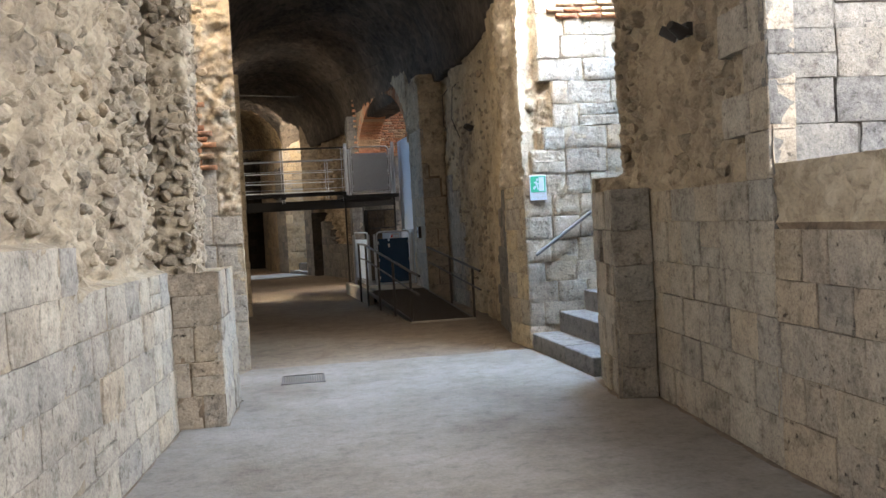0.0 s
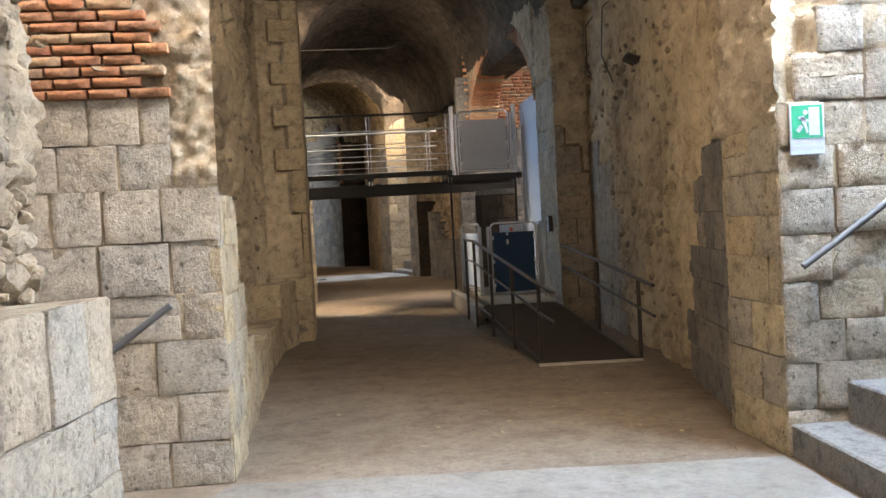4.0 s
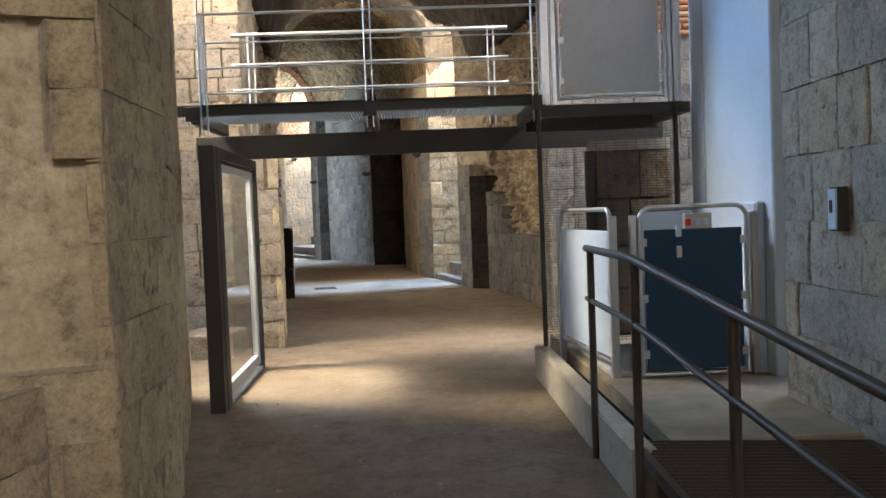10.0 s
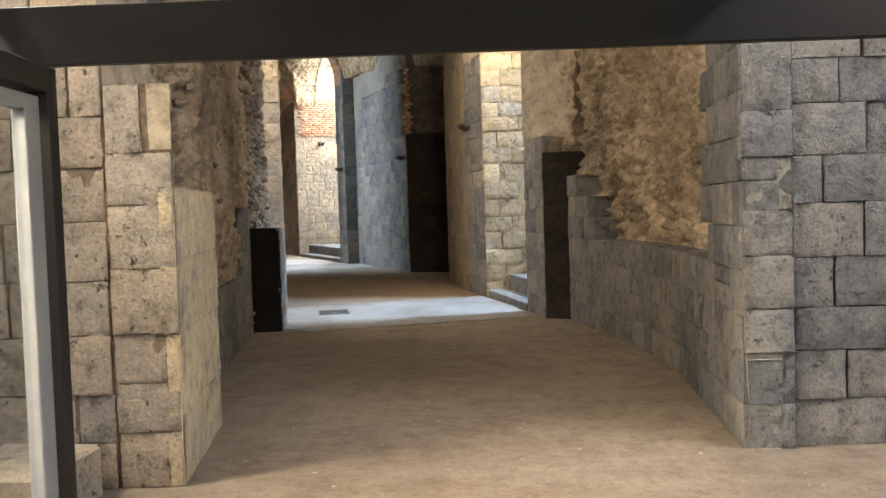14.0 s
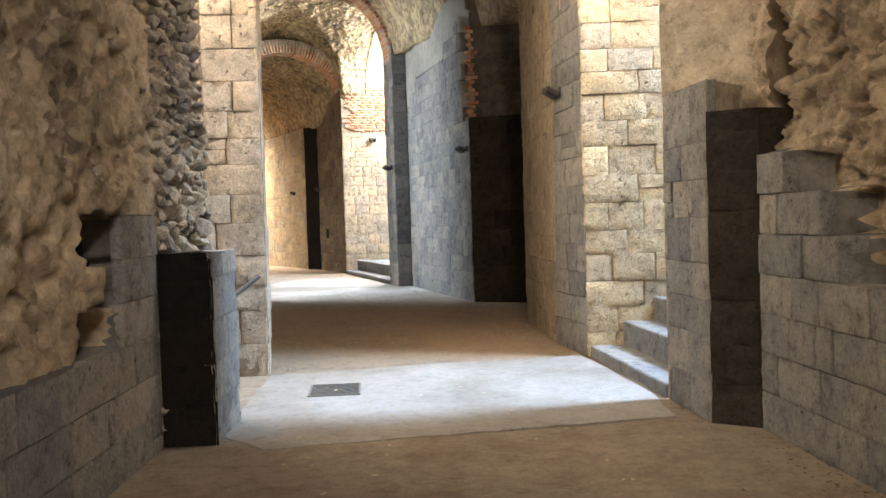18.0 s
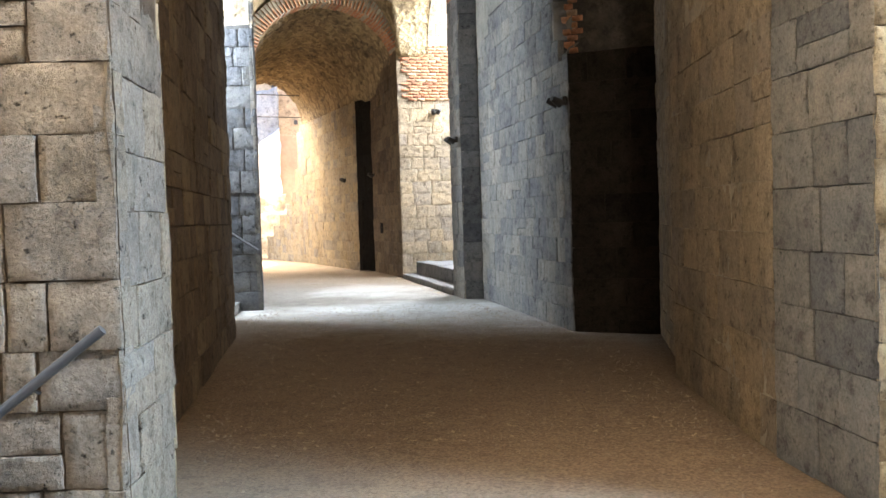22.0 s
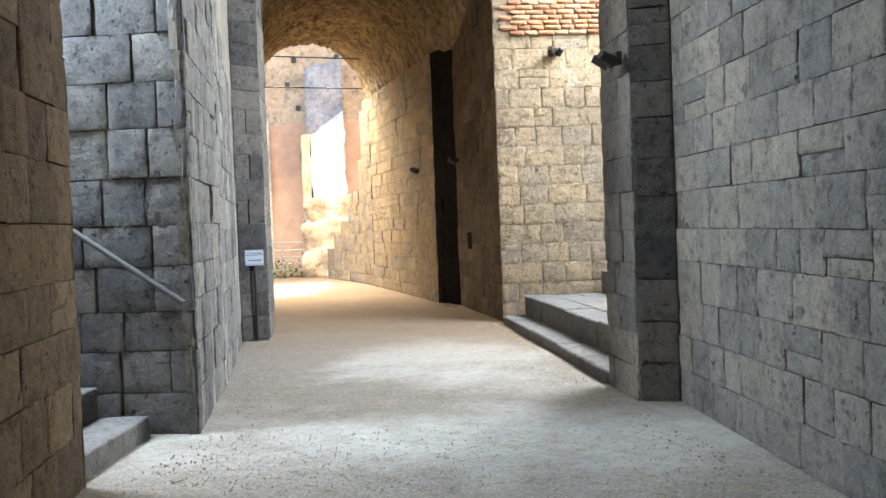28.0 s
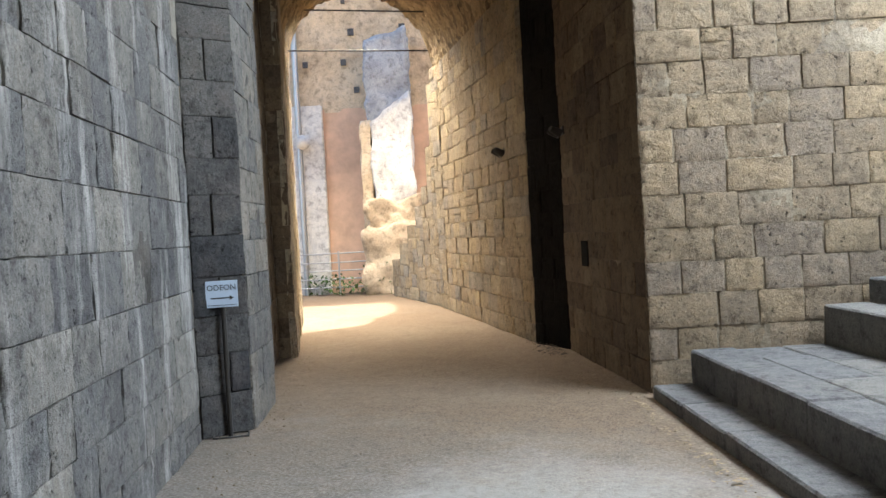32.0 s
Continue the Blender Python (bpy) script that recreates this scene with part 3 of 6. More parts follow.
    wall.data.materials.append(MORTARS.get(material.name, MORTAR))
    wall.data.polygons.foreach_set("material_index", mortar + [0] * (len(faces) - len(mortar)))
    tagged(wall, wall_label(mask, material, backing), "wall", kind="structure")
    WALLS.append(wall)
    dp = proud + 0.05 + sunk
    meshes = pool(material, dp)
    turn = math.atan2(u.y, u.x) if back < 0 else math.atan2(-u.y, -u.x)
    for z, h, blocks in rows:
        for s, w in blocks:
            pieces = [(s, w, z, h)]
            odd = rnd.random()
            if odd < 0.05 and h > 0.24:
                f = rnd.uniform(0.4, 0.6)
                pieces = [(s, w, z, h * f), (s, w, z + h * f, h * (1 - f))]
            elif odd < 0.09 and w > 0.5:
                f = rnd.uniform(0.3, 0.7)
                pieces = [(s, w * f, z, h), (s + w * f, w * (1 - f), z, h)]
            for bs, bw, bz, bh in pieces:
                o = bpy.data.objects.new("stone_block", rnd.choice(meshes))
                scene.collection.objects.link(o)
                out = rnd.uniform(-uneven, uneven) - (0.008 if rnd.random() < 0.08 else 0)
                c = p0 + u * (bs + bw / 2) + nrm * (out - dp / 2 + 0.002)
                g = rnd.choice((0.002, 0.004, 0.007, 0.012, 0.02))
                o.matrix_world = Matrix.LocRotScale((c.x, c.y, bz + bh / 2), Euler((rnd.uniform(-0.008, 0.008), rnd.uniform(-0.007, 0.007), turn + rnd.uniform(-0.008, 0.008))), (bw - g, dp, bh - rnd.choice((0.0005, 0.001, 0.002, 0.006))))
                o.parent = wall
    return wall


def lump_mesh(name, seed):
    rnd = random.Random(seed)
    bm = bmesh.new()
    bmesh.ops.create_icosphere(bm, subdivisions=2, radius=0.5)
    o = Vector((rnd.uniform(0, 50), rnd.uniform(0, 50), rnd.uniform(0, 50)))
    for v in bm.verts:
        v.co *= 1 + 0.5 * noise.noise(v.co * 2.0 + o) + 0.22 * noise.noise(v.co * 6 + o)
    for _ in range(7):
        n = Vector((rnd.gauss(0, 1), rnd.gauss(0, 1), rnd.gauss(0, 1))).normalized()
        d = rnd.uniform(0.28, 0.40)
        for v in bm.verts:
            v.co -= n * max(0.0, v.co.dot(n) - d)
    bmesh.ops.recalc_face_normals(bm, faces=bm.faces)
    me = bpy.data.meshes.new(name)
    bm.to_mesh(me)
    bm.free()
    return me


LUMPS = {}


def rubble_stones(wall, p0, p1, back, z0, z1, count, size=(0.07, 0.2), material=None, seed=5, keep=None, sink=0.28, flat=0.95, lean=0.0):
    """Single stones standing out of a rubble wall face."""
    material = material or FIELD
    if material.name not in LUMPS:
        LUMPS[material.name] = [lump_mesh("rubble_stone", 900 + n) for n in range(12)]
        for me in LUMPS[material.name]:
            me.materials.append(material)
    p0, p1 = Vector(p0), Vector(p1)
    u = (p1 - p0)
    L = u.length
    u.normalize()
    nrm = Vector((-u.y, u.x)) * (1 if back > 0 else -1)
    rnd, placed = random.Random(seed), []
    for _ in range(count * 6):
        if len(placed) >= count:
            break
        s, z, r = rnd.uniform(0.05, L - 0.05), rnd.uniform(z0, z1), rnd.uniform(*size) * rnd.choice((0.7, 1, 1, 1.2))
        if keep is not None and not keep(s, z):
            continue
        if any((s - a) ** 2 + (z - b) ** 2 < (0.37 * (r + c)) ** 2 for a, b, c in placed):
            continue
        placed.append((s, z, r))
        o = bpy.data.objects.new("rubble_stone", rnd.choice(LUMPS[material.name]))
        scene.collection.objects.link(o)
        c = p0 + u * s - nrm * (r * sink - 0.01 + lean * max(0.0, z - 1.4))
        m = Matrix.Translation((c.x, c.y, z)) @ pose(0, 0, 0, 0, 0, math.degrees(math.atan2(u.y, u.x))) @ Matrix.Diagonal((r * rnd.uniform(0.9, 1.5), r * flat, r * rnd.uniform(0.65, 1.0), 1)) @ pose(0, 0, 0, rnd.uniform(0, 360), rnd.uniform(0, 360), rnd.uniform(0, 360))
        o.matrix_world = m
        o.parent = wall


def steps_up(name, corner, along, into, count, rise, tread, width, label, first=None):
    """A flight of stone steps: corner is the foot's near end, along runs beside the foot, into climbs."""
    a, b = Vector(along).normalized(), Vector(into).normalized()
    st = empty(name, label, "stairs", kind="structure")
    rnd = random.Random(count * 3 + 5)
    m = Matrix(((a.x, b.x, 0, corner[0]), (a.y, b.y, 0, corner[1]), (0, 0, 1, 0), (0, 0, 0, 1)))
    for n in range(count):
        s = 0.0
        while s < width - 0.05:
            w = min(rnd.uniform(0.9, 1.5), width - s)
            if width - s - w < 0.4:
                w = width - s
            zt = (first or rise) + n * rise
            box("step_stone", s + 0.003, s + w - 0.003, n * tread + rnd.uniform(0, 0.012), n * tread + tread + 0.12, max(-0.1, zt - rise - 0.12), zt + rnd.uniform(-0.005, 0.005), STEP, st, m, 0.012)
            s += w
    return st


ROCK = stone("dark_field_stone", [(0.29, 0.235, 0.17), (0.18, 0.152, 0.12), (0.36, 0.295, 0.215), (0.14, 0.12, 0.10)], 0.5, 0.3, (0.42, 0.34, 0.24))
FIELD = stone("field_stone", [(0.31, 0.255, 0.185), (0.25, 0.21, 0.16), (0.36, 0.295, 0.21), (0.21, 0.18, 0.14), (0.29, 0.235, 0.17)], 0.5, 0.6, (0.38, 0.31, 0.22))
STEP = stone("step_stone", [(0.17, 0.167, 0.163), (0.14, 0.138, 0.136), (0.195, 0.187, 0.172)], 0.35, 0.2, (0.22, 0.207, 0.185), 0.0, 0.25)


# ---------------------------------------------------------------- floor and ground
def ground_sheet():
    xs = [-400, -60, -30, *[-22 + 0.5 * n for n in range(61)], 20, 60, 400]
    ys = [-400, -60, -12, *[-6 + 0.5 * n for n in range(145)], 80, 400]
    verts = [(x, y, 0.012 * fbm(x * 0.6, y * 0.6, 0, 3) if abs(x) < 23 and -7 < y < 67 else 0.0) for y in ys for x in xs]
    n = len(xs)
    faces = [(j * n + i, j * n + i + 1, (j + 1) * n + i + 1, (j + 1) * n + i) for j in range(len(ys) - 1) for i in range(n - 1)]
    return tagged(obj("ground", verts, faces, FLOOR, smooth=True), "dusty beaten earth floor with grit and pale patches", "floor", kind="structure")


ground_sheet()
TOP = 4.75


def full(s, z):
    return z < TOP


def low(h, wob=0.0):
    return lambda s, z: z < h + wob * math.sin(s * 5.3 + 1)


def chain(pts, back, specs, **common):
    """Segments end to end; specs gives a dict for each."""
    for n, (a, b) in enumerate(zip(pts, pts[1:])):
        kw = dict(common)
        kw.update(specs[n] if n < len(specs) else {})
        RUNS.append((Vector(a), Vector(b), back, kw))


RUNS = []


def end_cut(k, at, away):
    """How far a run's back is drawn in (or let out) at one end, by the run that meets it there."""
    a, b, back, kw = RUNS[k]
    u = (b - a).normalized()
    nrm = Vector((-u.y, u.x)) * (1 if back > 0 else -1)
    worst = None
    for j, (c, d, _, kw2) in enumerate(RUNS):
        if j == k:
            continue
        for p, q in ((c, d), (d, c)):
            if (p - at).length < 0.12:
                v = (q - p).normalized()
                dot = v.dot(nrm)
                worst = dot if worst is None else min(worst, dot) if dot < -0.2 else max(worst, dot) if worst > -0.2 else worst
    if worst is None or worst < -0.2:
        return abs(back) * 1.05
    return -abs(back) * 0.8 if worst > 0.2 else -0.04


def build_runs():
    for k, (a, b, back, kw) in enumerate(RUNS):
        kw = dict(kw)
        top = kw.pop("top", TOP)
        lumps = kw.pop("lumps", None)
        segment(a, b, top, back, seed=len(WALLS) + 3, ends=(end_cut(k, a, 1), end_cut(k, b, -1)), **kw)
        if lumps:
            m = kw.get("mask")
            z0, z1, count, size = lumps[:4]
            off = Vector((-(b - a).y, (b - a).x)).normalized() * (kw.get("sunk", 0.0) * (-1 if back > 0 else 1))
            rubble_stones(WALLS[-1], a + off, b + off, back, z0, z1, count, size, material=ROCK if kw.get("backing") is UMBER else FIELD, seed=k + 11, sink=lumps[4] if len(lumps) > 4 else 0.28, lean=kw.get("lean", 0.0), keep=lambda s, z: not (m and m(s, z - 0.1)) and not any(abs(s - d[0]) < d[2] * 0.5 + 0.1 and abs(z - d[1]) < d[3] * 0.5 + 0.1 for d in kw.get("dents", ())))


BIG = dict(rough=0.07, lump=0.052, lscale=9.0, cell=0.028, pock=0.06)
RUFF = dict(rough=0.07, lump=0.06, lscale=6.0, cell=0.04)
PLAS = dict(rough=0.045, lump=0.016, lscale=6.5, backing=PLASTER, cell=0.032, pock=0.05)
BENCH = dict(material=SANDY, backing=PLASTER, course=0.29, width=(0.4, 0.75), level=0.05, rough=0.05, lump=0.03, lscale=6.0, cell=0.04, joint=0.012)
COATED = dict(rough=0.014, lump=0.0, backing=COAT, pock=0.008, joint=0.019, uneven=0.007)

HIGH = dict(mask=low(9), top=5.7)
# right side, start to bridge
chain([(2.8, -7), (2.85, -0.4)], 0.7, [{}])
chain([(2.85, -0.4), (7, -0.4)], 0.7, [dict(top=7)])
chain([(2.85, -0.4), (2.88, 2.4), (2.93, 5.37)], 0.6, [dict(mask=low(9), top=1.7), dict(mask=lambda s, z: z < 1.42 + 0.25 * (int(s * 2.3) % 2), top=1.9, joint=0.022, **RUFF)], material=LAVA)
chain([(2.93, 5.37), (7, 5.5)], -0.7, [dict(mask=lambda s, z: z > 1.3, top=8, course=0.31, width=(0.4, 0.8), material=GREY)])
chain([(2.93, 5.37), (3.05, 7.7)], 0.7, [dict(mask=lambda s, z: z < 1.78 or (s < 0.35 + 0.35 * (int(z * 3.4) % 2) and s < 2.0 - 0.45 * (z - 1.8)), lumps=(1.9, 4.6, 110, (0.08, 0.2)), sunk=0.10, joint=0.026, material=ASH, **RUFF)])
chain([(3.05, 7.7), (2.70, 7.75), (2.86, 8.75)], 0.5, [dict(mask=low(9), top=1.86), dict(mask=low(9), top=1.86)], material=ASH, joint=0.03, uneven=0.022, **RUFF)
chain([(2.86, 8.75), (3.5, 8.78)], 0.5, [dict(mask=low(9), top=2.0)], **RUFF)
chain([(3.05, 7.71), (3.14, 8.7), (7, 8.9)], 0.7, [dict(lumps=(1.95, 4.6, 60, (0.08, 0.18)), **BIG), dict(top=7, lumps=(1.9, 4.6, 60, (0.08, 0.18)), **BIG)])
chain([(2.70, 11.02), (7.2, 11.1)], -0.7, [dict(mask=lambda s, z: z < 2.14 or s > (0.12 if z < 2.5 else 0.28 if z < 2.8 else 0.42 if z < 3.25 else 0.25), top=9, course=0.27, width=(0.26, 0.6), sunk=0.10, material=ASH, backing=UMBER, **RUFF)])
chain([(2.70, 11.02), (2.62, 11.8), (2.75, 12.2), (2.93, 14.2), (2.97, 15.5), (2.86, 18.6)], 0.7, [
    dict(mask=low(2.1), **RUFF), dict(mask=low(2.2), **RUFF), dict(mask=lambda s, z: z < 2.1 and s < 1.5 - 0.45 * (z - 0.4) + 0.25 * (int(z * 3.2) % 2), material=GREY, **PLAS),
    dict(lumps=(0.2, 4.3, 70, (0.05, 0.12)), **PLAS), dict(lumps=(0.6, 4.3, 90, (0.05, 0.12)), mask=lambda s, z: s > 1.25 + 0.3 * (int(z * 3.2) % 2) + 0.5 * max(0, z - 1.2) and z < 2.1 + (0.5 if s > 2.5 else 0), material=ASH, course=0.34, joint=0.024, **PLAS)])
# Near face in browner LAVA puts its shade into the colour; side in ASH.
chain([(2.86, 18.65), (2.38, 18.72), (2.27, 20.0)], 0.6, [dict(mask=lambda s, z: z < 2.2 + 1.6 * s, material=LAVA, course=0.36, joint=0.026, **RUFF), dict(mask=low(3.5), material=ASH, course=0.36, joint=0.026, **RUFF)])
chain([(2.27, 20.0), (7, 20.1)], 0.7, [dict(top=7)])
# right side, bridge to second stair
# Outer run and 14 m height added unseen to keep sun off the lift.
chain([(1.43, 25.33), (6, 25.9), (9, 26.3)], -0.7, [dict(mask=full, top=14, cell=0.12), dict(top=14, cell=0.3)], material=GREY)
chain([(1.43, 25.28), (1.12, 25.27), (1.1, 27.7), (0.95, 29.0), (0.27, 31.62)], 0.7, [
    dict(mask=full), dict(mask=lambda s, z: s < 1.0 + 0.3 * ((int(z * 3.4)) % 2) or z < 1.08, course=0.27, level=0.0, joint=0.024), dict(mask=low(1.08), course=0.27, level=0.0, joint=0.026),
    dict(mask=lambda s, z: z < 1.08 or (s > 1.62 and z < 1.35) or (s > 1.8 and z < 1.62) or (s > 2.3 and z < 1.89), course=0.27, level=0.0, joint=0.026, dents=((2.12, 1.75, 0.38, 0.27, 0.34), (1.63, 1.48, 0.36, 0.27, 0.34), (1.45, 1.21, 0.36, 0.27, 0.34)))], material=GREY, backing=UMBER, sunk=0.14, **dict(BIG, lump=0.07, pock=0.10))
# The face towards the start has painted shade; its return stays grey.
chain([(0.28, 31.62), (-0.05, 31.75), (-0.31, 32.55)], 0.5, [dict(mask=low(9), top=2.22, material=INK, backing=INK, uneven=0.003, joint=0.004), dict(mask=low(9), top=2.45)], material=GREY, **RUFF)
chain([(0.36, 31.75), (0.12, 32.6)], 0.6, [dict(backing=UMBER, **BIG)])
chain([(-0.31, 32.58), (4.2, 33.3)], 0.7, [dict(mask=low(2.0), top=7, **BIG)])
chain([(-1.04, 34.8), (3.6, 35.45)], -0.7, [dict(mask=low(9), top=9, course=0.27)])
chain([(-1.04, 34.8), (-1.41, 35.75), (-2.04, 38.25), (-1.95, 38.4), (-2.27, 40.93)], 0.7, [dict(mask=lambda s, z: z < 4.0 + 0.3 * fbm(s * 2, z * 2, 3, 2), material=GREY, **COATED)] + [dict(mask=low(9), material=DUN, **dict(COATED, joint=0.012, level=0.04, course=0.32))] * 3)
# This cross face is painted near-black for the shade it stands in.
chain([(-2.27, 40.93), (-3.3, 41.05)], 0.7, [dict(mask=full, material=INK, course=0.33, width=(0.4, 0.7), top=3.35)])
# The wall over the black face is painted dark as shade too.
chain([(-2.25, 41.02), (-3.25, 41.14)], 0.7, [dict(z0=3.3, top=5.8, backing=SHADED_RUBBLE, rough=0.03, lump=0.0)])
chain([(-3.3, 41.05), (-5.44, 45.3)], 0.7, [dict(COATED, backing=COAT_GREY, top=5.7, mask=lambda s, z: z < 5.2 - 0.2 * s + 0.2 * fbm(s, z, 5, 2), holes=lambda s, z: z > 3.2 and s < 0.34 + 0.24 * (int(z * 3) % 2), dents=((0.22, 4.3, 0.5, 2.0, 0.3),))], material=GREY, course=0.27, width=(0.26, 0.5))
# PITCH paints the shaded end face; the other side is plain grey.
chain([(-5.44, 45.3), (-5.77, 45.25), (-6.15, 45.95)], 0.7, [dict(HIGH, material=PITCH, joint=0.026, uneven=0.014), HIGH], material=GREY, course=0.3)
chain([(-6.15, 45.98), (-2.2, 48.2)], 0.7, [dict(top=7)])
# Raised to 20 m, out of view, as a sun block for the floor.
chain([(-8.72, 50.6), (-6.74, 51.61)], -0.7, [dict(mask=low(7), material=DUN, top=20, course=0.29, width=(0.28, 0.62), cell=0.1, joint=0.014, level=0.03, uneven=0.005)])
# BROWN stands in for the shade on this wall.
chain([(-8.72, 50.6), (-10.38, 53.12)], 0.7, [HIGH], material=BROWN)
# Tall shaded strip, its darkness painted with COAL.
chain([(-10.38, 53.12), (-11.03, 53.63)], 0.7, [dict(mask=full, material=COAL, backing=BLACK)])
chain([(-11.03, 53.63), (-14.85, 58.35)], 0.7, [dict(mask=full, course=0.27)])
# left side, start to bridge
chain([(-1.35, -7), (-1.32, -0.4)], -0.7, [{}])
chain([(-1.32, -0.4), (-5.5, -0.4)], -0.7, [dict(top=7)])
chain([(-1.32, 3.0), (-5.5, 3.0)], 0.7, [dict(top=7)])
chain([(-1.32, 3.0), (-1.3, 4.0), (-1.13, 7.95)], -0.7, [dict(mask=low(1.9), **BIG), dict(mask=lambda s, z: z < 1.36 or (s < 1.5 and z < 1.65), lumps=(1.4, 4.6, 360, (0.08, 0.2)), sunk=0.07, **BIG)], material=ASH)
# Pier front gets LAVA as painted shade, the lit side ASH.
chain([(-1.3, 7.96), (-0.73, 8.0), (-0.71, 9.12)], -0.5, [dict(mask=low(9), top=1.34, material=LAVA), dict(mask=low(9), top=1.34)], material=ASH, **RUFF)
chain([(-1.2, 7.97), (-0.90, 8.04), (-0.97, 9.1)], -0.5, [dict(lumps=(1.36, 4.6, 150, (0.06, 0.14), 0.3), z0=1.3, **BIG), dict(lumps=(1.36, 4.6, 250, (0.07, 0.16), 0.3), z0=1.3, **BIG)])
chain([(-1.25, 9.14), (-5.2, 9.1)], -0.7, [dict(mask=low(1.3), top=7, **BIG)])
chain([(-0.75, 11.1), (-5.2, 10.6)], 0.7, [dict(mask=lambda s, z: z < 1.8 or (z < 2.4 and s > 0.25), top=7, lumps=(2.5, 5, 120, (0.09, 0.2)), material=ASH, **BIG)])
chain([(-0.75, 11.1), (-0.82, 11.8)], -0.5, [dict(mask=low(9), top=1.82)], **RUFF)
chain([(-0.82, 11.8), (-0.90, 12.15)], -0.6, [dict(mask=low(9), top=1.76, **RUFF)])
chain([(-0.90, 12.15), (-0.95, 12.55)], -0.6, [dict(mask=low(9), top=1.18, **RUFF)])
chain([(-0.95, 12.55), (-0.98, 12.95)], -0.6, [dict(mask=low(9), top=0.72, **RUFF)])
chain([(-0.98, 12.95), (-1.06, 13.35)], -0.6, [dict(mask=low(9), top=0.46, **RUFF)])
chain([(-1.25, 11.1), (-1.75, 13.4), (-1.8, 17.7)], -0.7, [dict(**BIG), dict(PLAS, rough=0.085, lump=0.02, lscale=9.0, pock=0.06, lumps=(0.6, 4.3, 110, (0.04, 0.1), 0.36))])
chain([(-1.05, 13.3), (-1.30, 15.1), (-1.47, 16.86)], -0.6, [dict(mask=low(9), top=0.45), dict(mask=low(9), top=0.46)], **BENCH)
chain([(-3.0, 16.84), (-1.47, 16.88), (-1.40, 17.72)], -0.36, [dict(mask=low(9), top=0.88)] * 2, **BENCH)
chain([(-1.75, 17.75), (-1.22, 17.98), (-1.35, 19.05), (-2.25, 21.75)], -0.7, [dict(mask=lambda s, z: z < 0.9 or (1.74 < z < 1.9 and s > 0.22) or (z > 1.9 and s > 0.34 - 0.2 * (int(z * 3.1) % 2)), course=0.30, level=0.05, material=SANDY, backing=PLASTER, sunk=0.08, rough=0.05, lump=0.015, lscale=6, cell=0.03, pock=0.03), dict(mask=full, course=0.36, material=SANDY, **dict(COATED, joint=0.008)), dict(mask=full, course=0.36, material=SANDY, **dict(COATED, joint=0.008))])
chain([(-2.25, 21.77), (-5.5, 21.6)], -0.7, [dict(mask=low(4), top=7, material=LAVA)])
# left side, bridge to the end
chain([(-2.45, 24.47), (-5.5, 24.2)], 0.7, [dict(mask=low(4), top=10, material=LAVA)])
# LAVA also darkens this pier's shaded front against its sandy side.
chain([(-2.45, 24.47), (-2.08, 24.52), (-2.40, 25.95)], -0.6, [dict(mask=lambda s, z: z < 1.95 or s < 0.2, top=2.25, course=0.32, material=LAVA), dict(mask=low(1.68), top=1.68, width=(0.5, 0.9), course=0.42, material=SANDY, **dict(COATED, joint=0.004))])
chain([(-2.5, 24.6), (-2.75, 26.0), (-3.0, 27.2), (-3.77, 30.75)], -0.7, [dict(PLAS, backing=UMBER, lump=0.06, lscale=8.0, pock=0.10, lumps=(2.1, 4.4, 60, (0.06, 0.13))), dict(PLAS, backing=UMBER, lump=0.06, lscale=8.0, pock=0.10, lumps=(0.8, 4.4, 60, (0.06, 0.13))),
    dict(mask=lambda s, z: z < 0.78 or (z < 1.06 and s > 2.88) or (z < 1.33 and s > 3.08) or (z < 1.6 and s > 2.96), course=0.267, level=0.0, joint=0.024, backing=UMBER, material=GREY, lumps=(0.8, 4.4, 60, (0.05, 0.12)),
         dents=((2.68, 1.46, 0.58, 0.32, 0.5), (2.88, 1.20, 0.40, 0.30, 0.5), (2.56, 0.92, 0.62, 0.32, 0.5)), **dict(BIG, lump=0.026, rough=0.045, pock=0.06))])
# Low pier: COAL paints the shaded front, grey stone the side.
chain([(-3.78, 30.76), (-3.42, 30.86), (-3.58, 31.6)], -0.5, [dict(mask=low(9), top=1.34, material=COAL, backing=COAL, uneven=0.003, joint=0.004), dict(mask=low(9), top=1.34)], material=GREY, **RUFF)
chain([(-3.77, 30.75), (-3.80, 31.6)], -0.7, [dict(lumps=(1.35, 4.4, 300, (0.08, 0.2), 0.2), backing=UMBER, **dict(BIG, lump=0.09, pock=0.12))])
chain([(-4.1, 31.55), (-7, 30.8)], -0.7, [dict(mask=low(1.3), top=7, **BIG)])
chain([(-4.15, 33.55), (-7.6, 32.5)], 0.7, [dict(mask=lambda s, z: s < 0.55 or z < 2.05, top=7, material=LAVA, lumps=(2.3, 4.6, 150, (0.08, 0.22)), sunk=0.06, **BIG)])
# Last three runs are painted darker for the shade behind the pier.
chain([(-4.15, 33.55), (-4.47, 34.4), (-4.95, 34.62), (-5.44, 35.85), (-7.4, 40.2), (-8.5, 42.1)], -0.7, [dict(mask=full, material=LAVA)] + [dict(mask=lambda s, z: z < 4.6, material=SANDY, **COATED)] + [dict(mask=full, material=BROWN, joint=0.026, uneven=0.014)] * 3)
chain([(-8.5, 42.1), (-12, 41.0)], -0.7, [dict(top=7)])
chain([(-8.7, 43.43), (-12.3, 42.3)], 0.7, [dict(mask=full, top=7)], material=DARK, course=0.33)
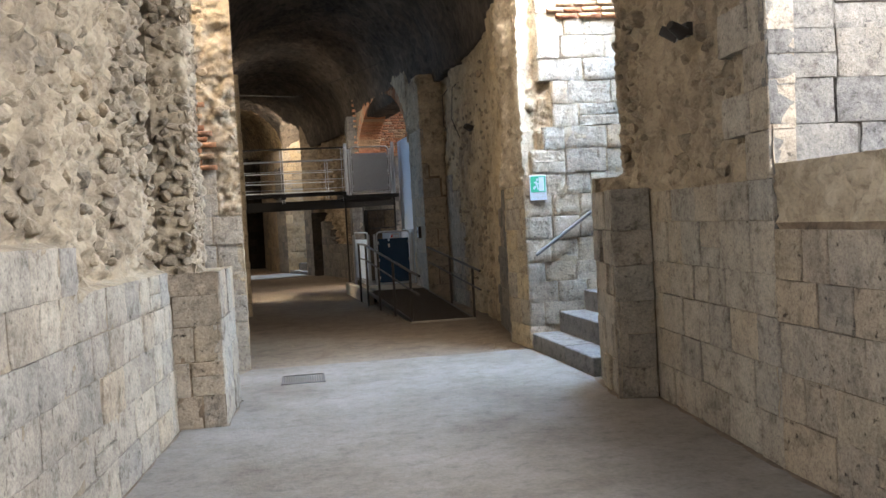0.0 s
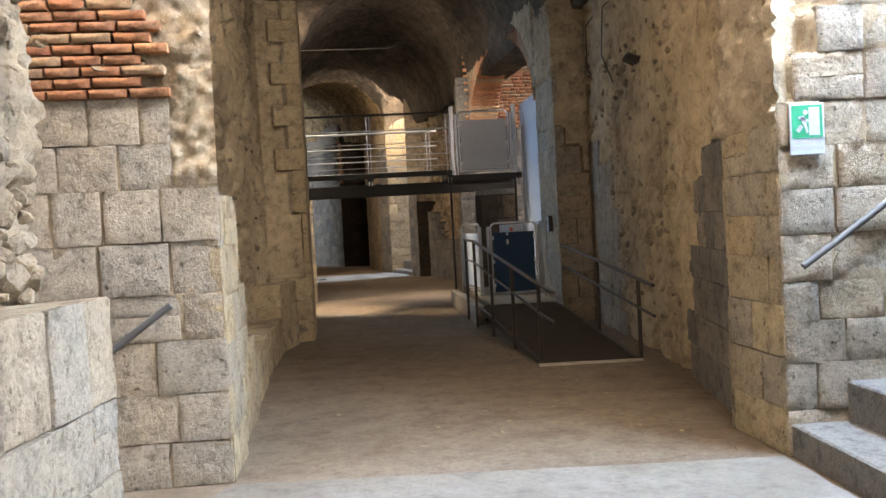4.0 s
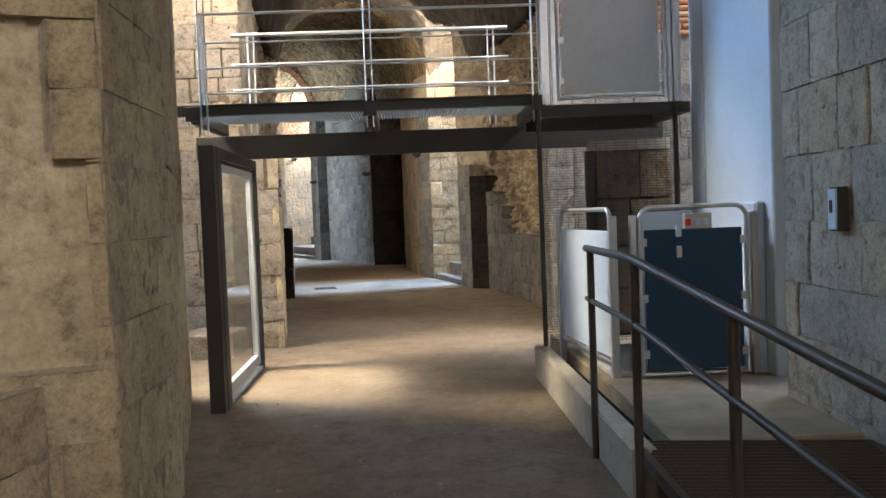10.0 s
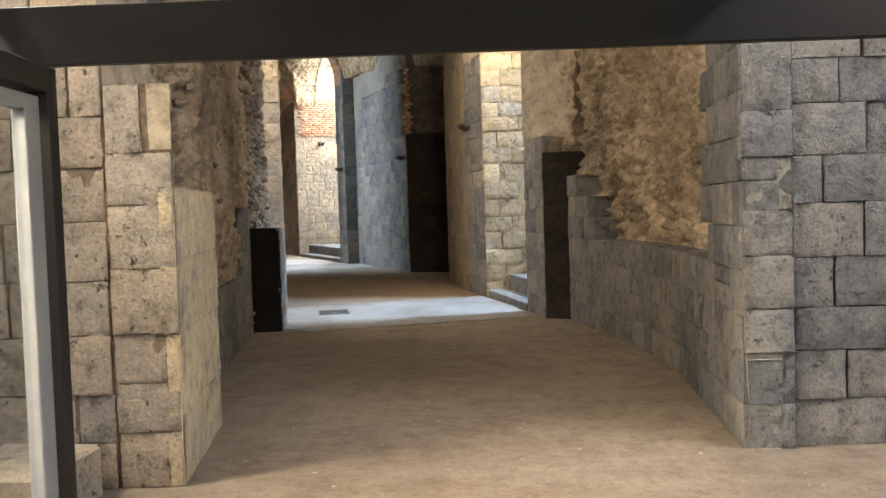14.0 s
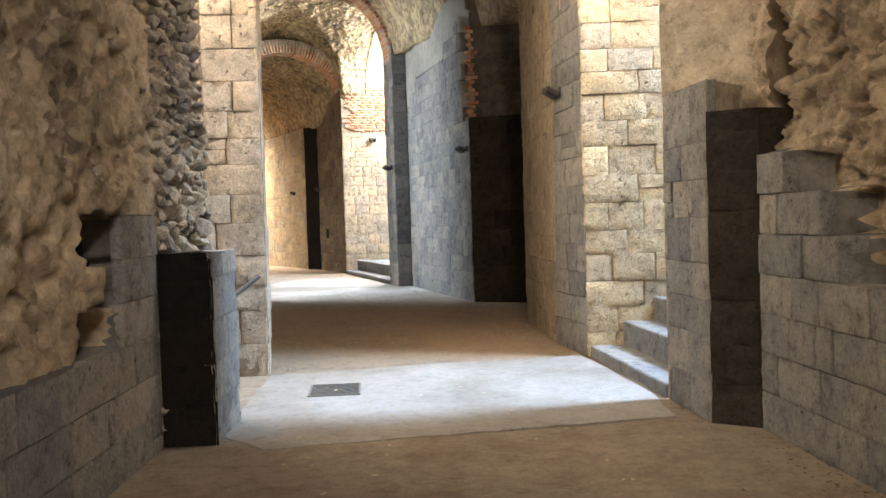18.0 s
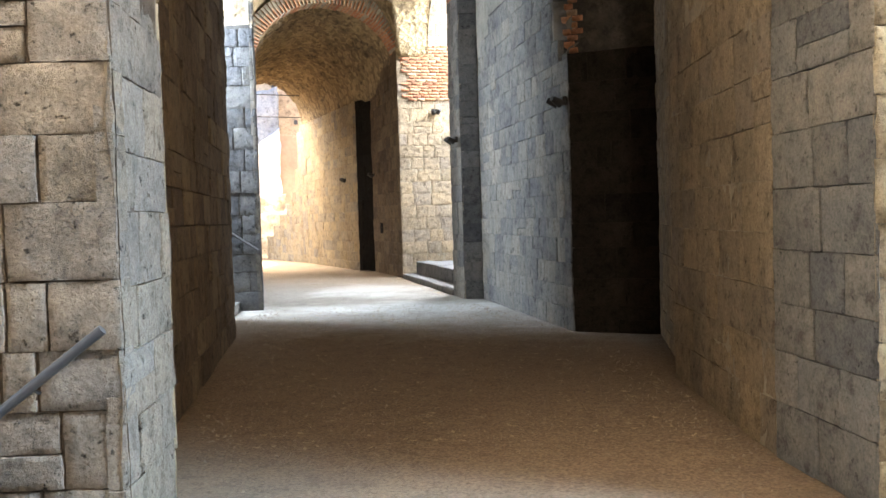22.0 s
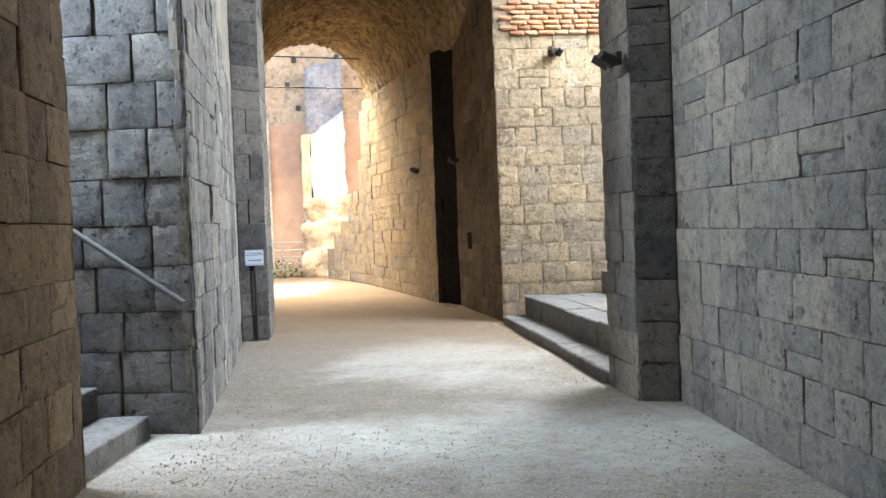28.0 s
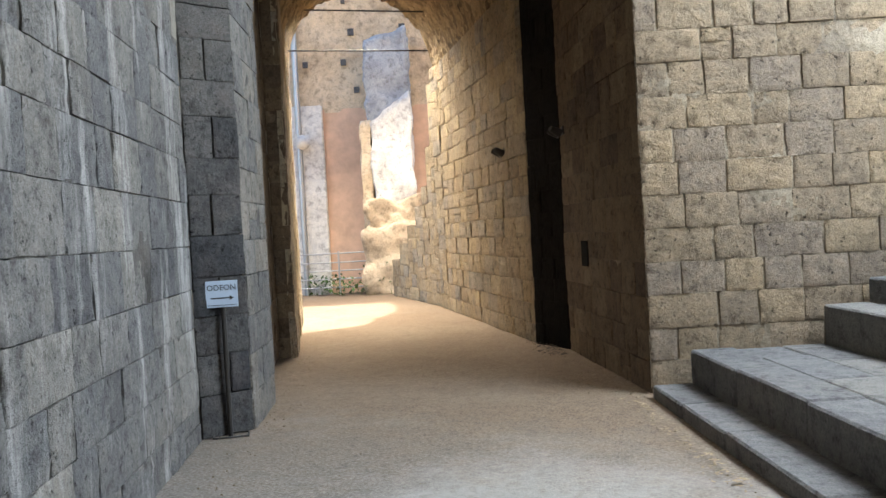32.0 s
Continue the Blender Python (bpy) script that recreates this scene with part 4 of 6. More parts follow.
chain([(-8.7, 43.43), (-9.64, 45.04), (-11.62, 48.1)], -0.7, [dict(COATED, backing=COAT_GREY, top=5.7, joint=0.028, uneven=0.014, mask=low(9)), dict(COATED, backing=COAT_GREY, top=5.7, mask=lambda s, z: z < 4.2 - 0.3 * s + 0.2 * fbm(s, z, 8, 2))], material=STREAK, course=0.3)
# End face again in PITCH, its shade put into the stone.
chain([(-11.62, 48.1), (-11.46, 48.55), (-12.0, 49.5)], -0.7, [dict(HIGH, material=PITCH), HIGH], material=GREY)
# First two runs take BROWN, with their shade in the colour.
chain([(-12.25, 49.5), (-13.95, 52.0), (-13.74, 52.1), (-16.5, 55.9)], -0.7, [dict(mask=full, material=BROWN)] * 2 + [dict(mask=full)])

# end wall behind the start
chain([(-1.6, -7), (3.2, -7)], 0.7, [])
build_runs()

# ---------------------------------------------------------------- vault
STATIONS = [((-1.35, -7.2), (2.85, -7.2)), ((-1.32, -0.4), (2.85, -0.4)), ((-1.32, 3.0), (2.88, 3.0)), ((-1.3, 4), (2.92, 4)), ((-1.13, 8), (3.06, 7.8)), ((-1.0, 9.0), (3.0, 8.8)),
            ((-0.95, 11.1), (2.72, 11.1)), ((-1.7, 13.6), (2.9, 13.6)), ((-1.8, 17.7), (2.7, 18.6)), ((-1.8, 20.4), (2.3, 20.1)),
            ((-2.3, 24.4), (1.4, 25.3)), ((-3.4, 29.8), (0.75, 30.0)), ((-3.7, 31.6), (-0.1, 32.6)), ((-4.2, 33.5), (-1.0, 34.8)),
            ((-5.6, 36.2), (-1.6, 37)), ((-7.3, 40), (-2.8, 40.7)), ((-8.5, 42.1), (-4.4, 43.2)), ((-8.7, 43.4), (-5.75, 45.3)), ((-11.5, 48.2), (-8.6, 50.4)),
            ((-12.2, 49.6), (-9.4, 51.8)), ((-13.9, 52.1), (-11, 53.7)), ((-16.5, 55.9), (-14.85, 58.35))]
SPRINGS = [4.6] * 14 + [4.7, 4.9, 5.3, 5.4, 5.4, 4.8, 4.6, 4.6]
# bays that open sideways: station interval, and the sides that open
BAYS = {1: (1, 1), 2: (0, 1), 3: (0, 1), 5: (1, 1), 9: (1, 0), 12: (1, 1), 16: (1, 0), 17: (0, 1)}


def vault(name, k0, k1, material, label):
    verts, faces, rows = [], [], 0
    nu = 76
    for k in range(k0, k1):
        (l0, r0), (l1, r1) = STATIONS[k], STATIONS[k + 1]
        l0, r0, l1, r1 = Vector(l0), Vector(r0), Vector(l1), Vector(r1)
        length = ((l1 + r1) / 2 - (l0 + r0) / 2).length
        steps = max(3, round(length / 0.065))
        for j in range(steps + (k == k1 - 1)):
            f = j / steps
            a, b = l0.lerp(l1, f), r0.lerp(r1, f)
            half = (b - a).length / 2
            across = (b - a).normalized()
            mid = (a + b) / 2
            spring = SPRINGS[k] + (SPRINGS[k + 1] - SPRINGS[k]) * f
            for i in range(nu + 1):
                v = (i / nu * 2 - 1) * (1 + 0.75 / half)
                p = mid + across * (v * half)
                z = spring + half * math.sqrt(max(0.0, 1 - v * v)) * 1.0
                if k in BAYS:
                    w = (2 * f - 1)
                    side = BAYS[k][1 if v > 0 else 0]
                    if side:
                        z = max(z, spring + min(half, length / 2) * math.sqrt(max(0.0, 1 - w * w)))
                z += 0.06 * fbm(p.x * 1.3, p.y * 1.3, z) + (0.10 * (stones(p.x, p.y, z, 4.5) - 0.4) + 0.07 * (stones(p.x, p.y, z, 10) - 0.4)) * (1 if abs(v) < 1 else 0)
                verts.append((p.x, p.y, z))
            rows += 1
    n = nu + 1
    for j in range(rows - 1):
        for i in range(nu):
            a = j * n + i
            faces.append((a, a + n, a + n + 1, a + 1))
    k = len(verts)
    verts += [(x, y, z + 0.6) for x, y, z in verts]
    faces += [tuple(k + q for q in f[::-1]) for f in faces]
    rim = [(j * n, (j + 1) * n) for j in range(rows - 1)] + [((j + 1) * n + nu, j * n + nu) for j in range(rows - 1)]
    rim += [(i + 1, i) for i in range(nu)] + [((rows - 1) * n + i, (rows - 1) * n + i + 1) for i in range(nu)]
    faces += [(a, b, k + b, k + a) for a, b in rim]
    return tagged(obj(name, verts, faces, material, smooth=True), label, "ceiling", kind="structure")


# Vault in two parts: the near one painted dark for shade.
vault("ceiling_1", 0, 13, SHADED_RUBBLE, "barrel vault of rough rubble concrete painted dark for its shade")
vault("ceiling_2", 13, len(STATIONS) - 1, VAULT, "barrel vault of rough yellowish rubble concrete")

# ---------------------------------------------------------------- stairs
steps_up("stair_1", (2.82, 8.86), (-0.10, 2.2), (1, 0.04), 9, 0.25, 0.35, 2.18, "worn pale stone stairs climbing out of the passage", 0.2)
steps_up("stair_2", (-0.33, 32.62), (-0.68, 2.16), (0.95, 0.3), 9, 0.25, 0.35, 2.25, "worn pale stone stairs climbing out of the passage", 0.12)
def landing_steps():
    st = empty("stair_3", "broad worn stone steps up to a paved landing", "stairs", kind="structure")
    a, b = Vector((-2.5, 4.5)).normalized(), Vector((0.874, 0.486))
    m = Matrix(((a.x, b.x, 0, -6.18), (a.y, b.y, 0, 45.95), (0, 0, 1, 0), (0, 0, 0, 1)))
    rnd = random.Random(4)
    for d0, d1, z0, z1 in ((0, 0.42, -0.1, 0.12), (0.34, 0.72, -0.1, 0.40), (1.5, 2.0, 0.2, 0.72), (1.9, 2.5, 0.3, 0.94), (2.4, 3.2, 0.3, 1.16)):
        s = 0.0
        while s < 5.0:
            w = rnd.uniform(0.8, 1.5)
            w = 5.12 - s if 5.12 - s - w < 0.4 else w
            box("step_stone", s + 0.004, s + w - 0.004, d0 + rnd.uniform(0, 0.02), d1, z0, z1 + rnd.uniform(-0.008, 0.006), STEP, st, m, 0.016)
            s += w
    for r, (d0, d1) in enumerate(((0.73, 1.12), (1.13, 1.5))):
        s = -0.3 * r
        while s < 5.0:
            w = rnd.uniform(0.6, 1.1)
            box("paving_slab", max(0, s) + 0.007, min(5.12, s + w) - 0.007, d0, d1, -0.1, 0.395 + rnd.uniform(-0.012, 0.008), STEP, st, m, 0.012)
            s += w
    box("terrace", 0, 5.1, 3.1, 9, 0, 1.15, STEP, st, m, 0.02)


landing_steps()
steps_up("stair_4", (-9.03, 43.28), (0.45, -1.18), (-0.93, -0.36), 7, 0.22, 0.38, 1.25, "worn grey stone stairs climbing through the side opening", 0.16)


# ---------------------------------------------------------------- bridge, lift and ramp
LIFT = pose(0.86, 22.25, 0, 0, 0, 5.5)          # axes of bridge and lift: x across the passage, y along it


def local(p, m=LIFT):
    return tuple(m @ Vector(p))


def bar(name, pts, r, material, parent, label=""):
    return tube(name, [local(p) for p in pts], r, material, parent, label)


def plate(name, x0, x1, y0, y1, z0, z1, material, parent, label="", bevel=0.004):
    return box(name, x0, x1, y0, y1, z0, z1, material, parent, LIFT, bevel, label)


def grating(name, x0, x1, y0, y1, z, material, parent, pitch_x=0.030, pitch_y=0.05, deep=0.03):
    bm = bmesh.new()
    n = int((x1 - x0) / pitch_x)
    for k in range(n + 1):
        x = x0 + (x1 - x0) * k / n
        add_box(bm, x - 0.002, x + 0.002, y0, y1, z - deep, z)
    n = int((y1 - y0) / pitch_y)
    for k in range(n + 1):
        y = y0 + (y1 - y0) * k / n
        add_box(bm, x0, x1, y - 0.002, y + 0.002, z - 0.01, z - 0.001)
    bm.transform(LIFT)
    return part(name, bm, material, parent, "open steel grating")


def bridge():
    br = empty("footbridge", "dark steel footbridge with wire railings and grating deck spanning the passage", "footbridge")
    prof = [(-0.04, 0.0), (0.04, 0.0), (0.04, 0.012), (0.006, 0.012), (0.006, 0.128), (0.04, 0.128), (0.04, 0.14), (-0.04, 0.14), (-0.04, 0.128), (-0.006, 0.128), (-0.006, 0.012), (-0.04, 0.012)]
    verts = [local((x, y, 2.45 + z * 0.68)) for x in (-3.35, 0.02) for y, z in prof]
    faces = [(k, (k + 1) % 12, 12 + (k + 1) % 12, 12 + k) for k in range(12)] + [tuple(range(11, -1, -1)), tuple(range(12, 24))]
    obj("main_beam", verts, faces, STEEL, br)
    plate("main_beam", -3.35, 1.5, 1.30, 1.36, 2.15, 2.39, STEEL, br)
    for x in (-3.05, -1.5, 0.0):
        plate("cross_beam", x - 0.04, x + 0.04, 0.04, 1.3, 2.39, 2.505, STEEL, br)
        plate("bracket", x - 0.06, x + 0.06, -0.07, -0.036, 2.40, 2.53, STEEL, br)
    grating("deck_grating", -3.0, -1.54, 0.04, 1.29, 2.53, DULL, br)
    grating("deck_grating", -1.46, -0.04, 0.04, 1.29, 2.53, DULL, br)
    # near railing: flat posts in pairs, dark top rail, four wires
    for x in (-2.95, -1.5, -0.02):
        for d in (-0.028, 0.028):
            plate("post", x + d - 0.006, x + d + 0.006, -0.055, -0.015, 2.30, 3.62, RAIL, br)
    plate("top_rail", -3.1, 0.02, -0.06, -0.01, 3.60, 3.64, STEEL, br)
    for z, r in ((3.33, 0.013), (3.08, 0.008), (2.86, 0.008), (2.64, 0.008)):
        bar("railing_bar", [(-3.0, -0.035, z), (0.0, -0.035, z)], r, RAIL, br)
    # far railing
    for x in (-2.75, -0.28):
        for d in (-0.03, 0.03):
            plate("post", x + d - 0.006, x + d + 0.006, 1.31, 1.35, 2.42, 3.45, RAIL, br)
    for z, r in ((3.42, 0.022), (3.12, 0.012), (2.86, 0.012), (2.62, 0.012)):
        bar("railing_bar", [(-2.95, 1.33, z), (-0.1, 1.33, z)], r, RAIL, br)
    # wall end: short side railing
    plate("post", -3.06, -3.02, 0.3, 0.34, 2.45, 3.4, RAIL, br)
    return br


bridge()


def gate(name, x0, x1, z0, z1, panel, label, turn=None, bow=True):
    """Tube-framed lift gate with a flat infill panel, hinges along one post."""
    m = turn or LIFT
    g = empty(name, label, "gate", "lift gates")
    pts = [(x0, 0, z0)]
    if bow:
        for k in range(7):
            a = math.pi - k * math.pi / 12
            pts.append((x0 + 0.09 + 0.09 * math.cos(a), 0, z1 - 0.09 + 0.09 * math.sin(a)))
        for k in range(7):
            a = math.pi / 2 - k * math.pi / 12
            pts.append((x1 - 0.09 + 0.09 * math.cos(a), 0, z1 - 0.09 + 0.09 * math.sin(a)))
    pts += [(x1, 0, z0), (x0, 0, z0)]
    tube("frame", [tuple(m @ Vector(p)) for p in pts], 0.018, RAIL, g)
    box("panel", x0 + 0.035, x1 - 0.035, -0.009, 0.009, z0 + 0.035, z1 - 0.16, panel, g, m)
    for z in (z0 + 0.15, (z0 + z1) / 2 - 0.05, z1 - 0.25):
        for x in (x0 + 0.025, x1 - 0.025):
            box("clamp", x - 0.025, x + 0.025, -0.016, 0.016, z - 0.03, z + 0.03, RAIL, g, m, 0.003)
    for x in (x0 - 0.05, x1 + 0.05):
        box("gate_post", x - 0.022, x + 0.022, -0.03, 0.03, 0.0 if z0 < 1 else z0 - 0.06, z1 - 0.05, RAIL, g, m)
    return g


SLAB = 0.27


def lift():
    fl = empty("lift_pit", "pale concrete kerb and landing slab of the platform lift", "kerb")
    box("kerb", -0.10, 0.03, -3.5, 0.06, -0.05, 0.29, CONC, fl, LIFT, 0.015)
    # Filler box, painted black as the shade between kerb and slab.
    box("channel", 0.03, 0.17, -3.0, 0.06, -0.05, 0.16, BLACK, fl, LIFT, 0.0)
    box("landing_slab", 0.17, 1.5, -3.36, 0.9, -0.05, SLAB, EARTH, fl, LIFT, 0.012)
    gate("lift_gate", 0.46, 1.24, SLAB + 0.02, 1.5, NAVY, "navy lift gate in a galvanised tube frame on the landing slab", LIFT @ pose(0, -1.6, 0))
    gate("side_gate", -1.5, -0.12, SLAB + 0.10, 1.5, WHITE, "white side panel of the lift in a bent tube frame", LIFT @ pose(0.14, 0, 0, 0, 0, 95))
    gate("upper_gate", 0.19, 1.13, 2.50, 3.62, PANEL, "grey upper gate of the lift on the bridge landing", LIFT @ pose(0, -0.02, 0))
    ld = empty("bridge_landing", "dark steel landing beside the lift, hung with wire mesh", "landing")
    plate("edge_beam", 0.02, 1.36, -0.03, 0.03, 2.34, 2.44, STEEL, ld)
    plate("edge_beam", 0.02, 1.36, 1.0, 1.06, 2.30, 2.44, STEEL, ld)
    plate("edge_beam", 1.30, 1.36, 0.03, 1.0, 2.34, 2.44, STEEL, ld)
    plate("landing_plate", 0.04, 1.3, 0.03, 1.0, 2.43, 2.45, STEEL, ld)
    for x in (0.06, 1.24):
        plate("tall_post", x - 0.035, x + 0.035, -0.07, 0.0, 2.44, 3.72, RAIL, ld)
    # mesh screen from kerb to landing
    sc = empty("mesh_screen", "fine steel mesh screen standing on the lift kerb", "screen")
    plate("screen_post", -0.03, 0.01, -0.06, -0.02, 0.28, 2.44, STEEL, sc)
    plate("screen_post", 1.20, 1.24, -0.06, -0.02, 0.27, 2.40, STEEL, sc)
    bm = bmesh.new()
    for k in range(88):
        z = 0.32 + k * 0.0232
        add_box(bm, 0.01, 1.22, -0.044, -0.038, z, z + 0.004)
    for k in range(14):
        x = 0.05 + k * 0.09
        add_box(bm, x - 0.002, x + 0.002, -0.038, -0.035, 0.3, 2.36)
    bm.transform(LIFT)
    part("wire_mesh", bm, RUST, sc)
    # door frame with rough dark stones in it, behind the screen
    rk = empty("stone_backed_frame", "dark door frame before a rough stone wall behind the lift", "frame")
    plate("frame_top", 0.55, 1.34, 0.55, 0.62, 2.06, 2.16, CONC, rk)
    plate("frame_side", 0.52, 0.60, 0.55, 0.62, 0.27, 2.06, STEEL, rk)
    plate("frame_back", 0.60, 1.34, 0.58, 0.61, 0.27, 2.06, MORTAR_DARK, rk)
    for k, (z0, z1) in enumerate(((0.3, 0.72), (0.74, 1.12), (1.14, 1.58), (1.60, 2.04))):
        cuts = (0.61, 0.93 + 0.1 * (k % 2), 1.335)
        for x0, x1 in zip(cuts, cuts[1:]):
            o = new("rough_stone", pool(BROWN, 0.082)[k * 2])
            o.matrix_world = LIFT @ Matrix.Translation(((x0 + x1) / 2, 0.555, (z0 + z1) / 2)) @ Matrix.Diagonal((x1 - x0 - 0.01, 0.082, z1 - z0, 1))
            o.parent = rk
    # mast
    ms = empty("lift_mast", "tall white sheet-metal mast of the platform lift", "lift")
    plate("mast_body", 1.38, 1.62, -1.75, 0.02, SLAB - 0.02, 3.72, WHITE, ms, bevel=0.012)
    plate("mast_seam", 1.372, 1.38, -0.35, -0.34, 1.0, 3.70, PANEL, ms)
    plate("mast_foot", 1.30, 1.38, -1.62, -0.2, SLAB - 0.01, 1.52, WHITE, ms, bevel=0.02)
    # platform behind the gate with its control box
    pf = empty("lift_platform", "white lift platform wall with a control box", "lift")
    plate("platform_wall", 0.85, 1.30, -0.18, -0.14, SLAB - 0.01, 1.46, WHITE, pf)
    plate("platform_floor", 0.25, 1.3, -1.5, -0.18, SLAB - 0.01, SLAB + 0.03, PANEL, pf)
    cb = plate("control_box", 0.80, 1.0, -1.57, -1.53, 1.33, 1.45, PANEL, pf, "grey control box with buttons")
    for n, (x, mt) in enumerate(((0.825, REDM), (0.89, WHITE), (0.95, WHITE))):
        b = plate("button", x - 0.022, x + 0.022, -1.585, -1.57, 1.36, 1.41, mt, cb)
    for z in (1.33, 1.18):
        plate("label_plate", 0.72, 0.76, -1.63, -1.611, z - 0.045, z + 0.04, WHITE if z > 1.3 else PANEL, pf)


REDM = plain("red_button", (0.6, 0.05, 0.03), 0.4)
lift()


def ramp_thing():
    rp = empty("access_ramp", "brown steel access ramp with a mesh deck and tube handrails", "ramp")
    l0, l1 = Vector((1.62, 14.9)), Vector((1.13, 18.92))
    r0, r1 = Vector((2.62, 14.9)), Vector((2.30, 18.84))
    rise = lambda y: 0.02 + SLAB * max(0.0, min(1.0, (y - 14.85) / 4.3))  # noqa: E731
    # mesh deck: bars across and along
    bm = bmesh.new()
    for k in range(84):
        f = k / 83
        a, b = l0.lerp(l1, f), r0.lerp(r1, f)
        z = rise(a.y * 0.5 + b.y * 0.5)
        for q in (bmesh.ops.create_cube(bm, size=1.0),):
            d = (b - a)
            bmesh.ops.transform(bm, verts=q["verts"], matrix=Matrix.LocRotScale(((a.x + b.x) / 2, (a.y + b.y) / 2, z), Euler((0, 0, math.atan2(d.y, d.x))), (d.length, 0.011, 0.024)))
    for k in range(24):
        f = k / 23
        a, b = l0.lerp(r0, f), l1.lerp(r1, f)
        q = bmesh.ops.create_cube(bm, size=1.0)
        d = Vector((b.x - a.x, b.y - a.y, rise(b.y) - rise(a.y)))
        bmesh.ops.transform(bm, verts=q["verts"], matrix=Matrix.Translation(((a.x + b.x) / 2, (a.y + b.y) / 2, (rise(a.y) + rise(b.y)) / 2 - 0.004)) @ d.to_track_quat("X", "Z").to_matrix().to_4x4() @ Matrix.Diagonal((d.length, 0.006, 0.012, 1)))
    part("mesh_deck", bm, MESH, rp, "rusty brown mesh deck")
    for a, b in ((l0, l1), (r0, r1)):
        d = Vector((b.x - a.x, b.y - a.y, rise(b.y) - rise(a.y)))
        bm = bmesh.new()
        add_box(bm, 0, d.length, -0.02, 0.02, -0.05, 0.015)
        bm.transform(Matrix.Translation((a.x, a.y, rise(a.y))) @ d.to_track_quat("X", "Z").to_matrix().to_4x4())
        part("side_channel", bm, RUST, rp)
    box("front_lip", 1.58, 2.68, 14.82, 14.90, -0.02, 0.022, CONC, rp)

    def rail(points, posts, tops):
        rl = part("handrail", bmesh.new(), RUST, rp)
        for dz, r in ((0, 0.022), (-0.31, 0.017)):
            tube("rail_bar", [(x, y, z + dz) for x, y, z in points], r, RUST, rl)
        for (x, y), zt in zip(posts, tops):
            tube("post", [(x, y, max(0, rise(y) - 0.3) if y > 16 else 0), (x, y, zt)], 0.022, RUST, rl)
        return rl

    rail([(1.72, 14.45, 0.80), (1.62, 14.92, 0.86), (1.08, 18.55, 1.27), (0.99, 19.75, 1.27)], [(1.62, 14.95), (1.44, 16.15), (1.26, 17.4), (1.09, 18.5), (1.0, 19.6)], (0.86, 1.0, 1.14, 1.26, 1.27))
    rail([(2.72, 14.45, 0.82), (2.68, 14.95, 0.86), (2.39, 18.95, 1.16), ], [(2.68, 14.95), (2.56, 16.7), (2.39, 18.9)], (0.86, 1.0, 1.16))


ramp_thing()


def key_box():
    k = empty("intercom_box", "small white switch box on the stone pier", "switch")
    m = pose(2.325, 19.19, 1.46, 0, 0, 95)
    box("back_box", -0.05, 0.05, -0.01, 0.05, -0.12, 0.12, STEEL, k, m)
    box("cover", -0.045, 0.045, 0.05, 0.062, -0.11, 0.11, WHITE, k, m)
    box("key_switch", -0.015, 0.015, 0.062, 0.07, -0.02, 0.05, STEEL, k, m)


key_box()


def glass_door():
    """Glazed steel door standing open against the side opening."""
    d = empty("glass_door", "glazed door with a dark steel frame in the side opening", "door")
    a, b = Vector((-1.80, 21.08, 0)), Vector((-2.04, 23.2, 0))
    turn = math.degrees(math.atan2(b.y - a.y, b.x - a.x))
    m = pose(a.x, a.y, 0, 0, 0, turn)
    L = (b - a).length
    for x0, x1 in ((0, 0.11), (0.14, 0.30), (L - 0.08, L)):
        box("frame_post", x0, x1, -0.06, 0.06, 0.0, 2.12, STEEL, d, m)
    box("frame_head", 0.30, L - 0.08, -0.06, 0.06, 2.02, 2.12, STEEL, d, m)
    lf = part("leaf", bmesh.new(), STEEL, d)
    for x0, x1 in ((0.34, 0.40), (L - 0.22, L - 0.10)):
        box("stile", x0, x1, -0.03, 0.03, 0.06, 2.0, PANEL, lf, m)
    for z0, z1 in ((0.06, 0.16), (1.94, 2.0)):
        box("leaf_rail", 0.40, L - 0.22, -0.03, 0.03, z0, z1, PANEL, lf, m)
    g = box("pane", 0.40, L - 0.22, -0.004, 0.004, 0.16, 1.94, GLASS, lf, m, 0.0)
    g.visible_shadow = False
    box("threshold", 0.3, L, -0.05, 0.05, -0.02, 0.03, PANEL, d, m)


def glass():
    m, b = blank("glass", 0.02)
    b.inputs["Transmission Weight"].default_value, b.inputs["IOR"].default_value = 1.0, 1.45
    b.inputs["Base Color"].default_value = (0.93, 0.97, 0.96, 1)
    return m


GLASS = glass()
glass_door()


def plinth():
    p = empty("wall_plinth", "low worn stone plinth along the foot of the side opening's wall", "ledge", kind="structure")
    rnd, x = random.Random(8), -2.5
    while x > -5.2:
        w = rnd.uniform(0.5, 0.9)
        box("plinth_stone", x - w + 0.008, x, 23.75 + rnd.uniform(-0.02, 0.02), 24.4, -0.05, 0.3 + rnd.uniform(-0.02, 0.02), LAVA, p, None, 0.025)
        x -= w


plinth()


